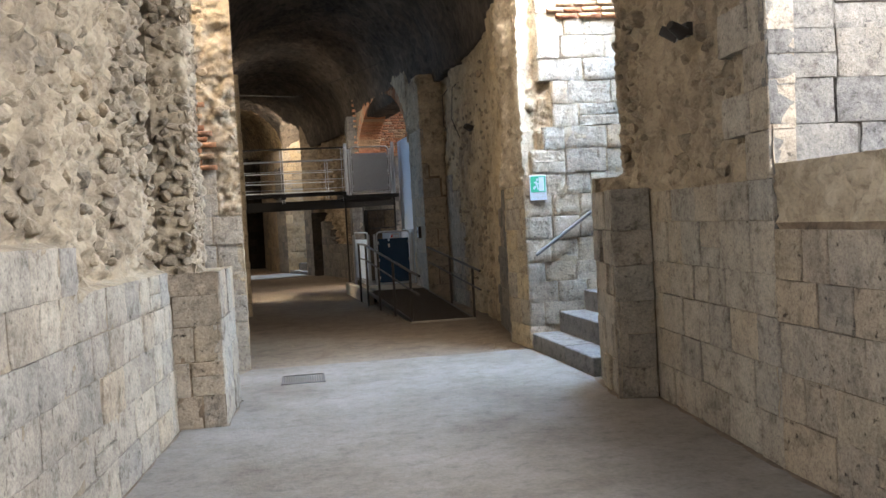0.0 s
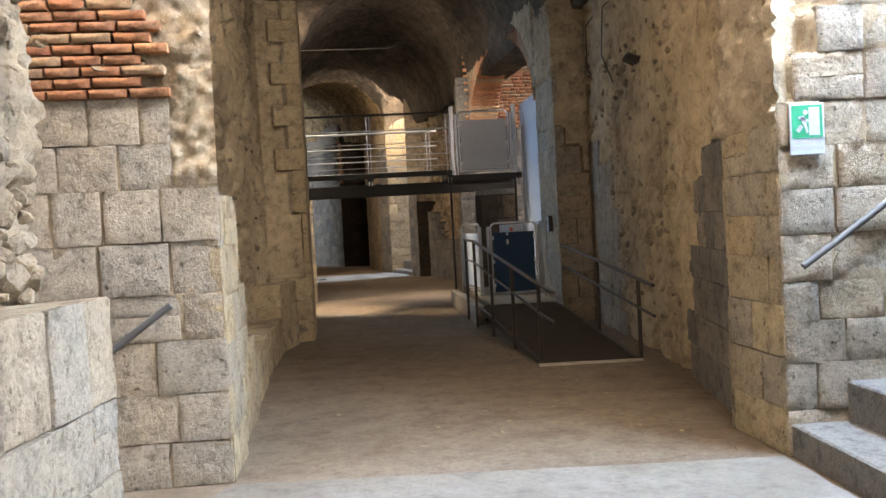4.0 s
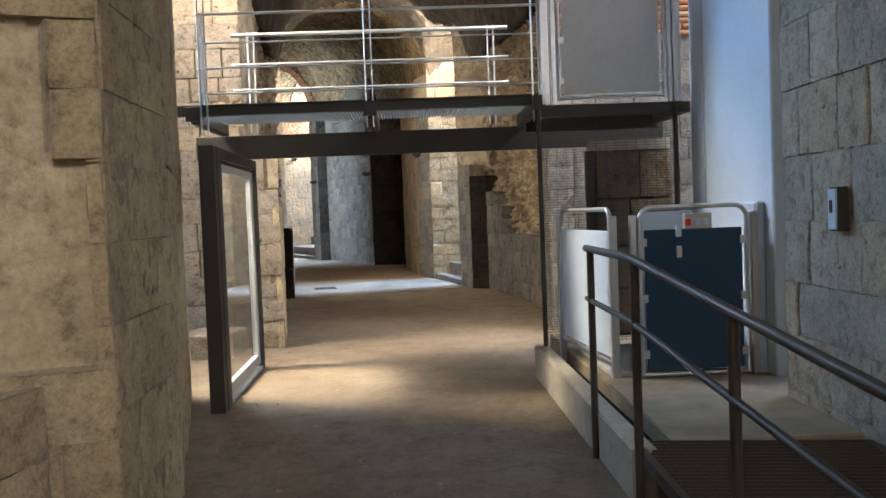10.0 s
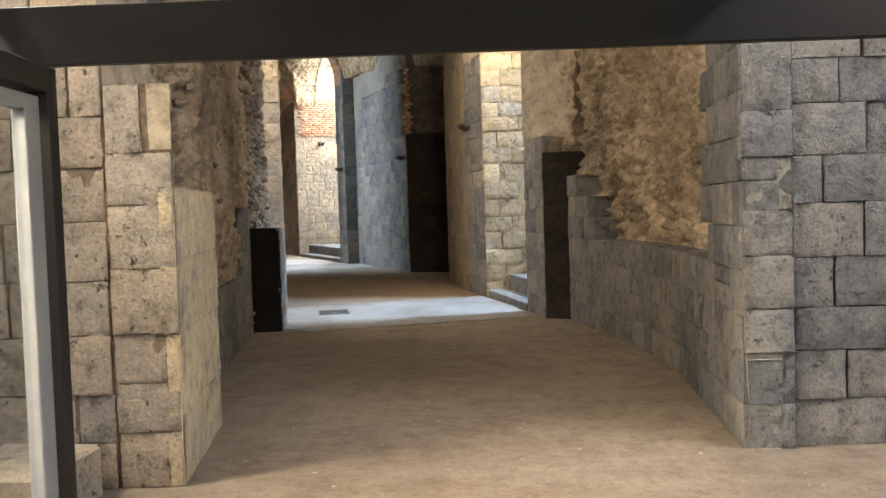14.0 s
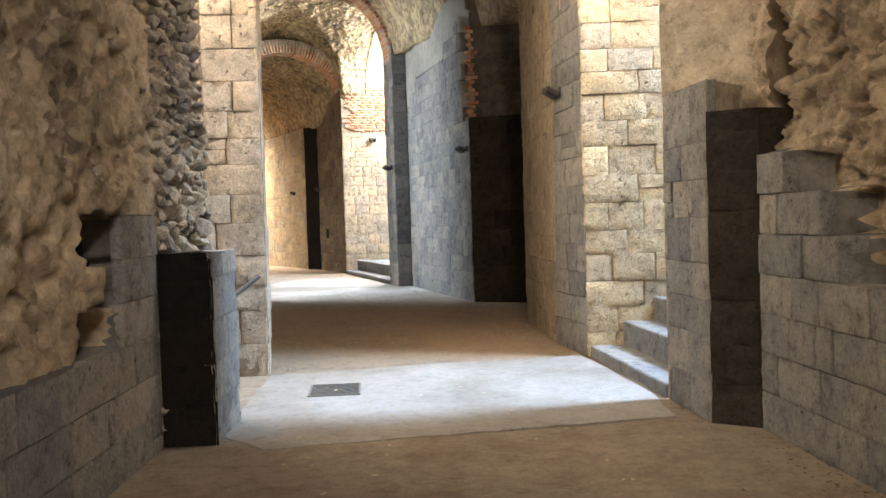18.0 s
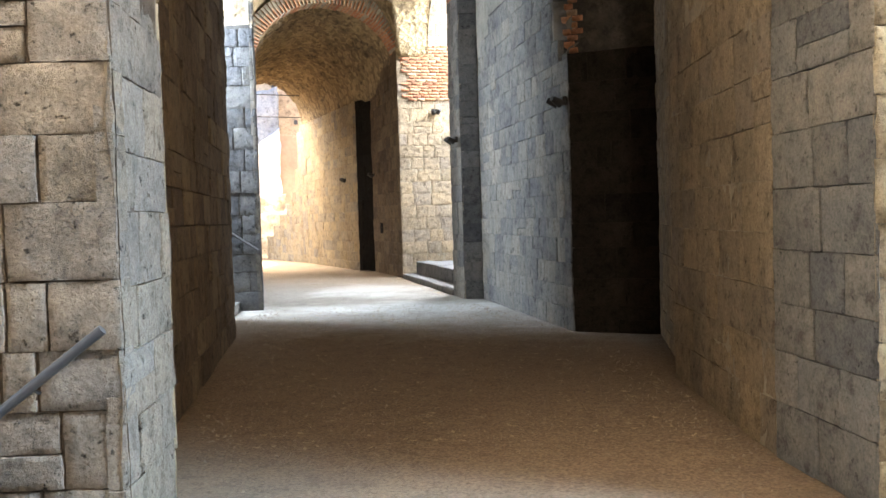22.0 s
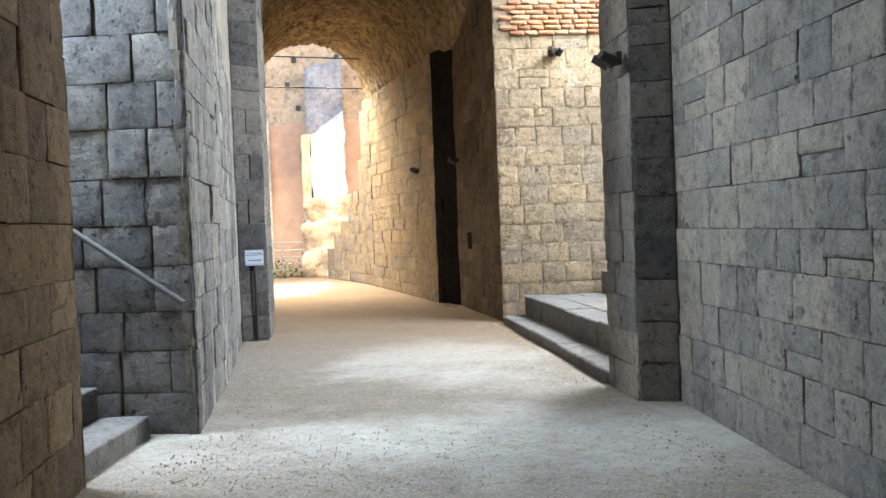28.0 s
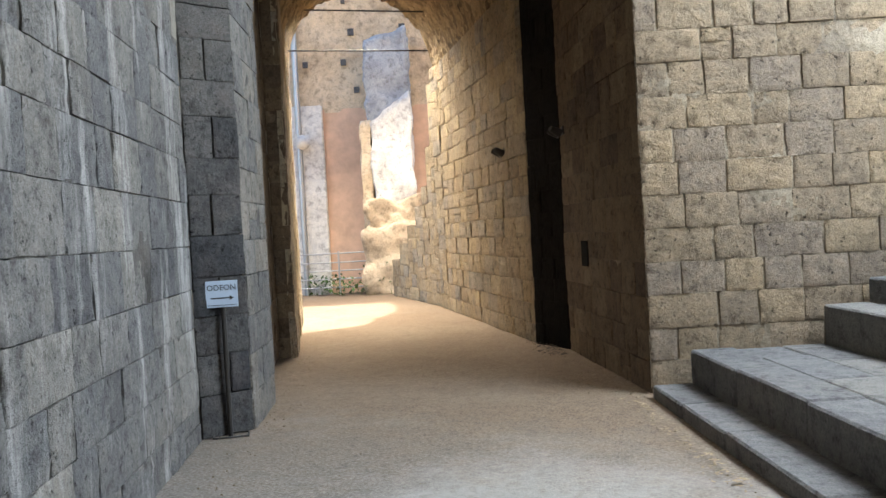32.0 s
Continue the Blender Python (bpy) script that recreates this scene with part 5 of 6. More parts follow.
# ---------------------------------------------------------------- small fixed things
def floor_grate(cx, cy, turn, w, l, label, count=17):
    """Bars run along l; the frame lies flush with the floor."""
    g = empty("floor_grate", label, "grate", "floor grates")
    m = pose(cx, cy, 0.016, 0, 0, turn)
    for x0, x1, y0, y1 in ((-w / 2, w / 2, -l / 2, -l / 2 + 0.02), (-w / 2, w / 2, l / 2 - 0.02, l / 2), (-w / 2, -w / 2 + 0.02, -l / 2 + 0.02, l / 2 - 0.02), (w / 2 - 0.02, w / 2, -l / 2 + 0.02, l / 2 - 0.02)):
        box("frame_bar", x0, x1, y0, y1, -0.02, 0.006, GRATE, g, m, 0.002)
    for k in range(count):
        x = -w / 2 + 0.03 + (w - 0.06) * k / (count - 1)
        box("bar", x - 0.005, x + 0.005, -l / 2 + 0.02, l / 2 - 0.02, -0.008, 0.004, GRATE, g, m, 0)
    # Thin black sheet painted as the shade below the bars.
    box("pit", -w / 2 + 0.02, w / 2 - 0.02, -l / 2 + 0.02, l / 2 - 0.02, -0.0145, -0.012, BLACK, g, m, 0)


GRATE = plain("dusty_iron", (0.095, 0.086, 0.075), 0.8, 0.1, 60, 0.5)
floor_grate(-0.115, 10.06, 1, 0.47, 0.56, "dusty iron drain grate set in the floor")
floor_grate(-3.215, 32.79, 106, 0.55, 0.46, "dusty iron drain grate set in the floor", 19)


def screed(name, pts, label, seed):
    """Thin pale cement bed with a slightly broken edge, let into the earth floor."""
    rnd, rim = random.Random(seed), []
    for a, b in zip(pts, pts[1:] + pts[:1]):
        n = max(2, int((Vector(b) - Vector(a)).length / 0.12))
        for k in range(n):
            c = Vector(a).lerp(Vector(b), k / n)
            rim.append((c.x + rnd.uniform(-0.015, 0.015), c.y + rnd.uniform(-0.015, 0.015)))
    n = len(rim)
    verts = [(x, y, 0.013) for x, y in rim] + [(x, y, -0.06) for x, y in rim]
    faces = [tuple(range(n))] + [(k, n + k, n + (k + 1) % n, (k + 1) % n) for k in range(n)]
    tagged(obj(name, verts, faces, SCREED), label, "floor", kind="structure")


screed("floor_bed_1", [(-1.25, -6.7), (2.72, -6.7), (2.83, 2.4), (2.88, 5.4), (3.0, 7.66), (2.66, 7.7), (2.8, 8.9), (2.66, 11.0), (-0.75, 11.02), (-0.9, 10.6), (-0.9, 9.16), (-0.69, 9.1), (-0.71, 7.96), (-1.1, 7.96), (-1.27, 4.0)], "pale cement bed in the floor between the stairs", 1)
screed("floor_bed_2", [(-3.52, 31.1), (-3.05, 30.75), (-0.3, 31.9), (-0.5, 33.2), (-1.1, 34.78), (-2.6, 34.25), (-4.12, 33.5)], "pale cement bed in the floor before the stairs", 2)


def writing(text, size, material, parent):
    cu = bpy.data.curves.new("lettering", "FONT")
    cu.body, cu.size, cu.align_x, cu.extrude = text, size, "CENTER", 0.0006
    t = bpy.data.objects.new("lettering", cu)
    me = bpy.data.meshes.new_from_object(t)
    bpy.data.objects.remove(t)
    me.materials.clear()
    me.materials.append(material)
    o = new("lettering", me)
    o.parent = parent
    return o


def exit_sign():
    s = empty("exit_sign", "green and white emergency exit sign on the block wall", "sign")
    m = pose(2.78, 11.005, 1.86)
    box("plate", 0, 0.21, -0.012, 0, 0, 0.31, WHITE, s, m, 0.002)
    box("green_field", 0.012, 0.198, -0.015, -0.012, 0.10, 0.298, GREEN, s, m, 0)
    box("doorway", 0.115, 0.18, -0.017, -0.015, 0.115, 0.285, WHITE, s, m, 0)
    bm = bmesh.new()
    for x0, x1, z0, z1, t in ((0.07, 0.095, 0.18, 0.235, -20), (0.045, 0.07, 0.135, 0.18, 40), (0.09, 0.105, 0.13, 0.185, -15), (0.05, 0.12, 0.205, 0.22, 20)):
        c = Matrix.Translation(((x0 + x1) / 2, 0, (z0 + z1) / 2)) @ pose(0, 0, 0, 0, t, 0)
        add_box(bm, -(x1 - x0) / 2, (x1 - x0) / 2, -0.0185, -0.017, -(z1 - z0) / 2, (z1 - z0) / 2, c)
    r = bmesh.ops.create_uvsphere(bm, u_segments=10, v_segments=6, radius=0.016)
    bmesh.ops.transform(bm, verts=r["verts"], matrix=Matrix.Translation((0.095, -0.0175, 0.255)) @ Matrix.Diagonal((1, 0.06, 1, 1)))
    bm.transform(m)
    part("arrow_shape", bm, WHITE, s)
    for text, z in (("USCITA DI", 0.062), ("EMERGENZA", 0.026)):
        o = writing(text, 0.034, PANEL, s)
        o.matrix_world = m @ pose(0.105, -0.0128, z, 90, 0, 0)


exit_sign()


def handrail(pts, label, r=0.022):
    h = empty("wall_handrail", label, "handrail", "wall handrails")
    tube("rail_bar", pts, r, HAND, h)
    for f in (0.25, 0.75):
        a, b = Vector(pts[0]).lerp(Vector(pts[-1]), f), 0.06
        tube("bracket", [tuple(a), (a.x, a.y + b, a.z - 0.03)], 0.008, HAND, h)
    return h


handrail([(2.80, 10.93, 1.18), (4.6, 11.0, 2.4)], "grey steel handrail rising along the stair wall")
handrail([(-1.05, 10.98, 1.15), (-2.6, 10.8, 0.05)], "grey steel handrail falling along the stair wall")
handrail([(-4.18, 33.46, 1.02), (-5.35, 33.08, 0.08)], "grey steel handrail falling along the stair wall")
handrail([(-8.72, 43.34, 0.99), (-11.0, 42.62, 2.62)], "grey steel handrail rising along the stair wall")


def arrow_sign():
    s = empty("direction_sign", "white ODEON direction sign with an arrow on a black stand", "sign")
    m = pose(-11.62, 48.24, 0, 0, 0, 40)
    tube("pole", [tuple(m @ Vector((0.13, -0.03, 0.0))), tuple(m @ Vector((0.13, -0.03, 1.03)))], 0.02, STEEL, s)
    tube("foot", [tuple(m @ Vector((0.0, -0.14, 0.012))), tuple(m @ Vector((0.27, -0.14, 0.012))), tuple(m @ Vector((0.27, 0.02, 0.012))), tuple(m @ Vector((0.0, 0.02, 0.012))), tuple(m @ Vector((0.0, -0.14, 0.012)))], 0.008, STEEL, s)
    box("board", 0.0, 0.25, -0.055, -0.04, 1.03, 1.24, WHITE, s, m, 0.002)
    o = writing("ODEON", 0.062, STEEL, s)
    o.matrix_world = m @ pose(0.125, -0.0565, 1.165, 90, 0, 0)
    bm = bmesh.new()
    add_box(bm, 0.04, 0.19, -0.058, -0.0555, 1.098, 1.108)
    vs = [bm.verts.new(c) for c in ((0.185, -0.058, 1.085), (0.22, -0.058, 1.103), (0.185, -0.058, 1.121))]
    bm.faces.new(vs)
    add_box(bm, 0.012, 0.238, -0.0575, -0.0555, 1.045, 1.049)
    bm.transform(m)
    part("arrow", bm, STEEL, s)


arrow_sign()


def spotlight(x, y, z, ax, ay, label):
    """A small twin spotlight on a bracket; ax, ay point away from the wall."""
    s = empty("spotlight", label, "lamp", "wall spotlights")
    a = math.degrees(math.atan2(ay, ax)) + 90
    m = pose(x, y, z, 0, 0, a)
    box("mount", -0.05, 0.05, -0.03, 0.02, -0.05, 0.05, STEEL, s, m)
    for d in (-0.07, 0.07):
        bm = bmesh.new()
        bmesh.ops.create_cone(bm, cap_ends=True, segments=14, radius1=0.055, radius2=0.035, depth=0.14)
        bm.transform(m @ pose(d, -0.12, -0.01, 65, 0, 20 if d > 0 else -20))
        hd = part("lamp_head", bm, STEEL, s, smooth=False)
        bm = bmesh.new()
        bmesh.ops.create_cone(bm, cap_ends=True, segments=14, radius1=0.042, radius2=0.042, depth=0.01)
        bm.transform(m @ pose(d, -0.12, -0.01, 65, 0, 20 if d > 0 else -20) @ Matrix.Translation((0, 0, -0.073)))
        part("lamp_glass", bm, PANEL, hd)
    return s


for q in ((-3.36, 41.12, 2.80, -0.9, -0.45), (-5.86, 45.3, 2.78, -0.8, -0.5), (-1.30, 35.5, 2.95, -0.9, -0.3), (-10.25, 52.95, 2.65, -0.85, -0.5), (-11.7, 54.5, 2.62, -0.8, -0.6),
          (-7.9, 51.0, 4.0, 0.4, -0.9), (2.98, 15.6, 3.3, -1, 0), (2.98, 6.6, 3.0, -1, 0)):
    spotlight(*q, "small dark twin spotlight on a wall bracket")


# ---------------------------------------------------------------- brick work
def brick_mesh():
    me = block_mesh("brick", 7, 0.03, 5, 4)
    me.materials.append(BRICK)
    return me


BRICKS = [brick_mesh()]


def brick_at(m, parent):
    o = bpy.data.objects.new("brick", BRICKS[0])
    scene.collection.objects.link(o)
    o.matrix_world = m
    o.parent = parent
    return o


def brick_arch(pl, pr, spring, rise, ring, depth, count, label, start=0.0):
    """A ring of radial bricks between two piers."""
    pl, pr = Vector(pl), Vector(pr)
    u = (pr - pl)
    half, mid = u.length / 2, (pl + pr) / 2
    u.normalize()
    arch = empty("brick_arch", label, "arch", kind="structure")
    turn = math.degrees(math.atan2(u.y, u.x))
    rnd = random.Random(count)
    for k in range(count):
        a = math.pi * (start + (1 - 2 * start) * (k + 0.5) / count)
        x, z = -math.cos(a) * (half + ring / 2), math.sin(a) * (rise + ring / 2)
        lean = math.degrees(math.atan2(math.cos(a) * -1 / half, math.sin(a) / rise))
        step = math.pi * (half + rise) / 2 / count
        m = Matrix.Translation((mid.x, mid.y, spring)) @ pose(0, 0, 0, 0, 0, turn) @ Matrix.Translation((x, 0, z)) @ pose(0, 0, 0, 0, lean, 0)
        brick_at(m @ Matrix.Diagonal((step * 0.86, depth * rnd.uniform(0.96, 1.0), ring * rnd.uniform(0.94, 1.03), 1)), arch)
    # mortar ring behind the bricks
    verts, faces = [], []
    n = 40
    for k in range(n + 1):
        a = math.pi * (start + (1 - 2 * start) * k / n)
        for r, d in ((0.012, -0.47), (ring - 0.01, -0.47), (ring - 0.01, 0.47), (0.012, 0.47)):
            x, z = -math.cos(a) * (half + r), math.sin(a) * (rise + r)
            p = mid + u * x + Vector((-u.y, u.x)) * (d * depth)
            verts.append((p.x, p.y, spring + z))
    for k in range(n):
        for j in range(4):
            a, b = k * 4 + j, k * 4 + (j + 1) % 4
            faces.append((a, b, b + 4, a + 4))
    obj("mortar_ring", verts, faces, CEMENT, arch)
    return arch


brick_arch((-11.62, 48.85), (-8.80, 50.87), 4.95, 1.55, 0.40, 0.6, 64, "orange brick arch spanning the passage")
brick_arch((-8.85, 43.75), (-5.95, 45.55), 5.25, 1.75, 0.34, 0.55, 58, "weathered brick arch spanning the passage")


def arch_wall(pl, pr, spring, rise, top, thick, material, label):
    """Masonry over an arched opening."""
    pl, pr = Vector(pl), Vector(pr)
    u = (pr - pl)
    half, mid = u.length / 2, (pl + pr) / 2
    u.normalize()
    side = Vector((-u.y, u.x)) * (thick / 2)
    verts, faces, n = [], [], 40
    for k in range(n + 1):
        a = math.pi * k / n
        p = mid - u * (math.cos(a) * half)
        for q, z in ((p - side, spring + rise * math.sin(a)), (p - side, top), (p + side, top), (p + side, spring + rise * math.sin(a))):
            verts.append((q.x, q.y, z + (0.02 * fbm(q.x * 3, q.y * 3, z * 3, 3) if z < top else 0)))
    for k in range(n):
        for j in range(4):
            a, b = k * 4 + j, k * 4 + (j + 1) % 4
            faces.append((a, b, b + 4, a + 4))
    faces += [(0, 1, 2, 3), (n * 4 + 3, n * 4 + 2, n * 4 + 1, n * 4)]
    o = obj("wall_over_arch", verts, faces, material)
    return tagged(o, label, "wall", kind="structure")


arch_wall((2.55, 20.05), (1.68, 25.4), 3.5, 1.75, 6.2, 0.6, RUBBLE, "rubble wall over the arched side opening")
brick_arch((2.55, 20.25), (1.70, 25.2), 3.5, 1.42, 0.30, 0.62, 60, "orange brick arch over the side opening")


def brick_wall(p0, p1, back, z0, z1, keep, label, course=0.068, length=0.27, proud=0.02):
    """A patch of brick courses on a wall face."""
    p0, p1 = Vector(p0), Vector(p1)
    u = p1 - p0
    L = u.length
    u.normalize()
    nrm = Vector((-u.y, u.x)) * (1 if back > 0 else -1)
    w = empty("brick_patch", label, "brickwork", kind="structure")
    turn = math.atan2(u.y, u.x) if back < 0 else math.atan2(-u.y, -u.x)
    rnd, row = random.Random(int(L * 100)), 0
    z = z0
    while z < z1:
        s = -length * 0.5 * (row % 2)
        while s < L:
            l = length * rnd.uniform(0.75, 1.1)
            if keep(s + l / 2, z):
                c = p0 + u * (s + l / 2) + nrm * (proud - 0.06 + rnd.uniform(-0.006, 0.006))
                brick_at(Matrix.LocRotScale((c.x, c.y, z + course / 2), Euler((0, 0, turn)), (l - 0.014, 0.12, course - 0.014)), w)
            s += l
        z += course
        row += 1
    return w


brick_wall((-0.75, 11.08), (-5.2, 10.58), 1, 2.42, 3.75, lambda s, z: 0.30 + 0.22 * (z - 2.4) ** 2 < s < 2.2, "worn orange brick courses over the block jamb")
brick_wall((-8.72, 50.58), (-6.74, 51.59), -1, 4.25, 5.6, lambda s, z: 0.2 < s < 2.0, "orange brick courses above the block wall", 0.075, 0.26)
brick_wall((2.70, 11.0), (7.2, 11.08), -1, 4.1, 4.9, lambda s, z: 0.5 < s < 1.9, "brick courses above the block wall", 0.075, 0.28)
brick_wall((-4.15, 33.52), (-7.6, 32.47), 1, 2.07, 2.5, lambda s, z: 0.72 < s < 1.7 - 1.2 * (z - 2.07), "broken brick courses in the rubble", 0.10, 0.36, 0.0)
brick_wall((-3.17, 41.10), (-3.32, 41.12), 1, 3.36, 5.0, lambda s, z: 0 < s < 0.14, "narrow strip of bricks above the black wall face", 0.075, 0.13)
brick_wall((1.43, 25.3), (6, 25.87), -1, 3.6, 5.6, lambda s, z: s < 1.6, "pale orange brick courses in sunlight", 0.075, 0.27)


# ---------------------------------------------------------------- dark recesses
def recess(name, x, y, z, turn, w, h, label):
    r = empty(name, label, "hole", "wall holes", kind="structure")
    m = pose(x, y, z, 0, 0, turn)
    # Flush black box: painted shade in place of a real hollow.
    box("dark_back", -w / 2, w / 2, -0.018, 0.02, -h / 2, h / 2, BLACK, r, m, 0)
    return r


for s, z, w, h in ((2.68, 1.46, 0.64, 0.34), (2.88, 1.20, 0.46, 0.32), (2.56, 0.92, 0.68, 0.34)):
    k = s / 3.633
    r = empty("deep_hole", "black panel painting the shade deep in a rubble wall hole", "hole", "wall holes", kind="structure")
    # Black panel inside the dent paints the hole's shade.
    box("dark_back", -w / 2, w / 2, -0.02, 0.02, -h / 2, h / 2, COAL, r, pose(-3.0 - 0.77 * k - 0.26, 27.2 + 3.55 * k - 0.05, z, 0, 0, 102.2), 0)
recess("putlog_socket", -9.84, 52.30, 1.2, 303.4, 0.25, 0.28, "flat black patch painting the shade of a square socket")


# ---------------------------------------------------------------- outside the far end
ORANGE = plain("faded_orange_render", (0.66, 0.45, 0.32), 0.9, 0, 3, 0.35, 0.2)
LIME = rubble_mat("lime_crust", (0.80, 0.79, 0.76), (0.72, 0.71, 0.68), (0.52, 0.51, 0.49), 2.0)
SLATE = rubble_mat("blue_grey_crust", (0.52, 0.55, 0.58), (0.38, 0.41, 0.45), (0.25, 0.27, 0.30), 2.0)
OCHRE = rubble_mat("ochre_rubble", (0.74, 0.62, 0.46), (0.64, 0.52, 0.37), (0.42, 0.33, 0.23), 3.0)
LEAF = plain("weeds", (0.07, 0.13, 0.035), 0.7, 0, 12, 0.5)


def outside():
    h = empty("far_building", "tall house wall of ochre rubble over faded orange render", "house")
    m = pose(-25, 60.4, 0, 0, 0, 28.2)
    verts, faces, n, k = [], [], 60, 50
    for j in range(k + 1):
        for i in range(n + 1):
            x, z = 14 * i / n, 4.9 + 4.4 * j / k
            p = m @ Vector((x, -0.05 * fbm(x * 2, z * 2, 1, 3), z))
            verts.append(tuple(p))
    for j in range(k):
        for i in range(n):
            a = j * (n + 1) + i
            faces.append((a, a + 1, a + n + 2, a + n + 1))
    obj("upper_wall", verts, faces, OCHRE, h, True)
    box("lower_wall", 0, 14, 0.0, 0.6, -0.1, 5.0, ORANGE, h, m)
    box("core", 0, 14, 0.12, 0.6, 5.0, 9.3, OCHRE, h, m)
    rnd = random.Random(3)
    for j in range(5):
        for i in range(11):
            x, z, w = 0.8 + 1.2 * i + rnd.uniform(-0.35, 0.35), 5.4 + j * 0.8 + rnd.uniform(-0.15, 0.15), rnd.uniform(0.10, 0.17)
            # Dark box set on the wall, painting the shade of a hole.
            box("putlog_hole", x, x + w, -0.09, 0.1, z, z + w * 1.1, DARK, h, m, 0)
    box("plaster_strip", 3.9, 4.95, -0.16, 0.0, -0.1, 5.1, LIME, h, m, 0.03, "pale plaster strip")
    bm = bmesh.new()
    bmesh.ops.create_uvsphere(bm, u_segments=14, v_segments=8, radius=0.2)
    bm.transform(m @ pose(4.42, -0.42, 4.1))
    part("globe_lamp", bm, LIME, h, "white globe lamp")
    tube("drain_pipe", [tuple(m @ Vector((4.3, -0.2, 0))), tuple(m @ Vector((4.3, -0.2, 8.5)))], 0.08, RAIL, h, "pale drain pipe")
    # ruin beside the mouth of the vault
    rw = []
    steps = [(0.0, 0.5, 4.55), (0.5, 0.85, 3.3), (0.85, 1.3, 2.5), (1.3, 1.9, 2.1), (1.9, 2.7, 1.7), (2.7, 3.5, 1.3), (3.5, 4.3, 0.9)]
    a, b = Vector((-15.0, 58.6)), Vector((-19.3, 62.9))
    u = (b - a).normalized()
    for s0, s1, top in steps:
        segment(a + u * s0, a + u * s1, top, 1.0, mask=low(9), course=0.27, seed=int(top * 10))
    # end pilaster
    segment((-14.62, 58.05), (-15.02, 58.5), TOP, 0.5, mask=full, course=0.3, seed=77)
    # ruined pier: block base, rubble dome, white lime-crusted shaft
    rp = empty("ruined_pier", "ruined masonry pier with a white lime crust in the sun", "ruin", at=(-18.6, 62.7, 0))
    pm = pose(-18.6, 62.7, 0, 0, 0, 28)

    def rough_block(name, x0, x1, y0, y1, z0, z1, mat, slope, wob, n=14):
        bm = bmesh.new()
        bmesh.ops.create_cube(bm, size=1.0)
        bmesh.ops.subdivide_edges(bm, edges=bm.edges[:], cuts=n, use_grid_fill=True)
        for v in bm.verts:
            u, w, t = v.co.x + 0.5, v.co.y + 0.5, v.co.z + 0.5
            q = Vector((x0 + (x1 - x0) * u, y0 + (y1 - y0) * w, z0 + (z1 - z0 + slope * u) * t))
            k = wob * noise.fractal(q * 1.7, 1.0, 2.1, 4)
            v.co = q + Vector((k * (2 * u - 1), k * (2 * w - 1) - 0.35 * wob * t, k * (1 if 0.05 < t else 0)))
        bm.transform(pm)
        o = part(name, bm, mat, None, smooth=True)
        o.parent = rp
        o.matrix_parent_inverse = rp.matrix_world.inverted()
        return o

    scene.view_layers[0].update()
    rough_block("base", -0.75, 1.3, -0.5, 0.9, -0.05, 1.65, OCHRE, 0.35, 0.10)
    rough_block("dome", -0.62, 0.7, -0.42, 0.8, 1.6, 2.35, OCHRE, 0.1, 0.22)
    # Besides lime, white lower and blue-grey upper shaft paint sun and shade.
    rough_block("shaft", -0.42, 0.62, -0.25, 0.8, 2.3, 4.4, LIME, 0.8, 0.12)
    rough_block("upper_shaft", -0.5, 0.62, -0.15, 0.8, 4.2, 6.6, SLATE, 0.3, 0.12)
    rough_block("side_strip", -0.72, -0.42, -0.2, 0.7, 1.7, 4.5, OCHRE, 0.0, 0.08)
    # railing
    f = empty("metal_railing", "thin grey metal railing in front of the house", "railing")
    p, q = Vector((-22.4, 61.0)), Vector((-18.9, 62.9))
    for k in range(4):
        c = p.lerp(q, k / 3)
        tube("post", [(c.x, c.y, 0), (c.x, c.y, 1.15)], 0.025, RAIL, f)
    for z in (0.2, 0.42, 0.64, 0.86, 1.1):
        tube("rail_bar", [(p.x, p.y, z), (q.x, q.y, z)], 0.018, RAIL, f)
    # weeds
    for cx, cy, n, hgt in ((-18.9, 62.4, 160, 0.8), (-20.6, 62.3, 110, 0.5), (-19.6, 62.0, 90, 0.45)):
        verts, faces = [], []
        for k in range(n):
            x, y, a = cx + rnd.gauss(0, 0.35), cy + rnd.gauss(0, 0.22), rnd.uniform(0, 6.28)
            z, l, w = rnd.uniform(0.0, hgt), rnd.uniform(0.08, 0.2), rnd.uniform(0.02, 0.05)
            d = Vector((math.cos(a), math.sin(a), rnd.uniform(0.2, 1.2))).normalized() * l
            s = Vector((-math.sin(a), math.cos(a), 0)) * w
            o = Vector((x, y, z))
            i = len(verts)
            verts += [tuple(o), tuple(o + d * 0.5 + s), tuple(o + d), tuple(o + d * 0.5 - s)]
            faces.append((i, i + 1, i + 2, i + 3))
            if k % 6 == 0:
                i = len(verts)
                verts += [(x, y, 0), (x + 0.012, y, 0), (x, y, z + 0.02)]
                faces.append((i, i + 1, i + 2))
        tagged(obj("weeds", verts, faces, LEAF), "green weeds at the foot of the railing", "plant", "weeds", "stuff")


outside()


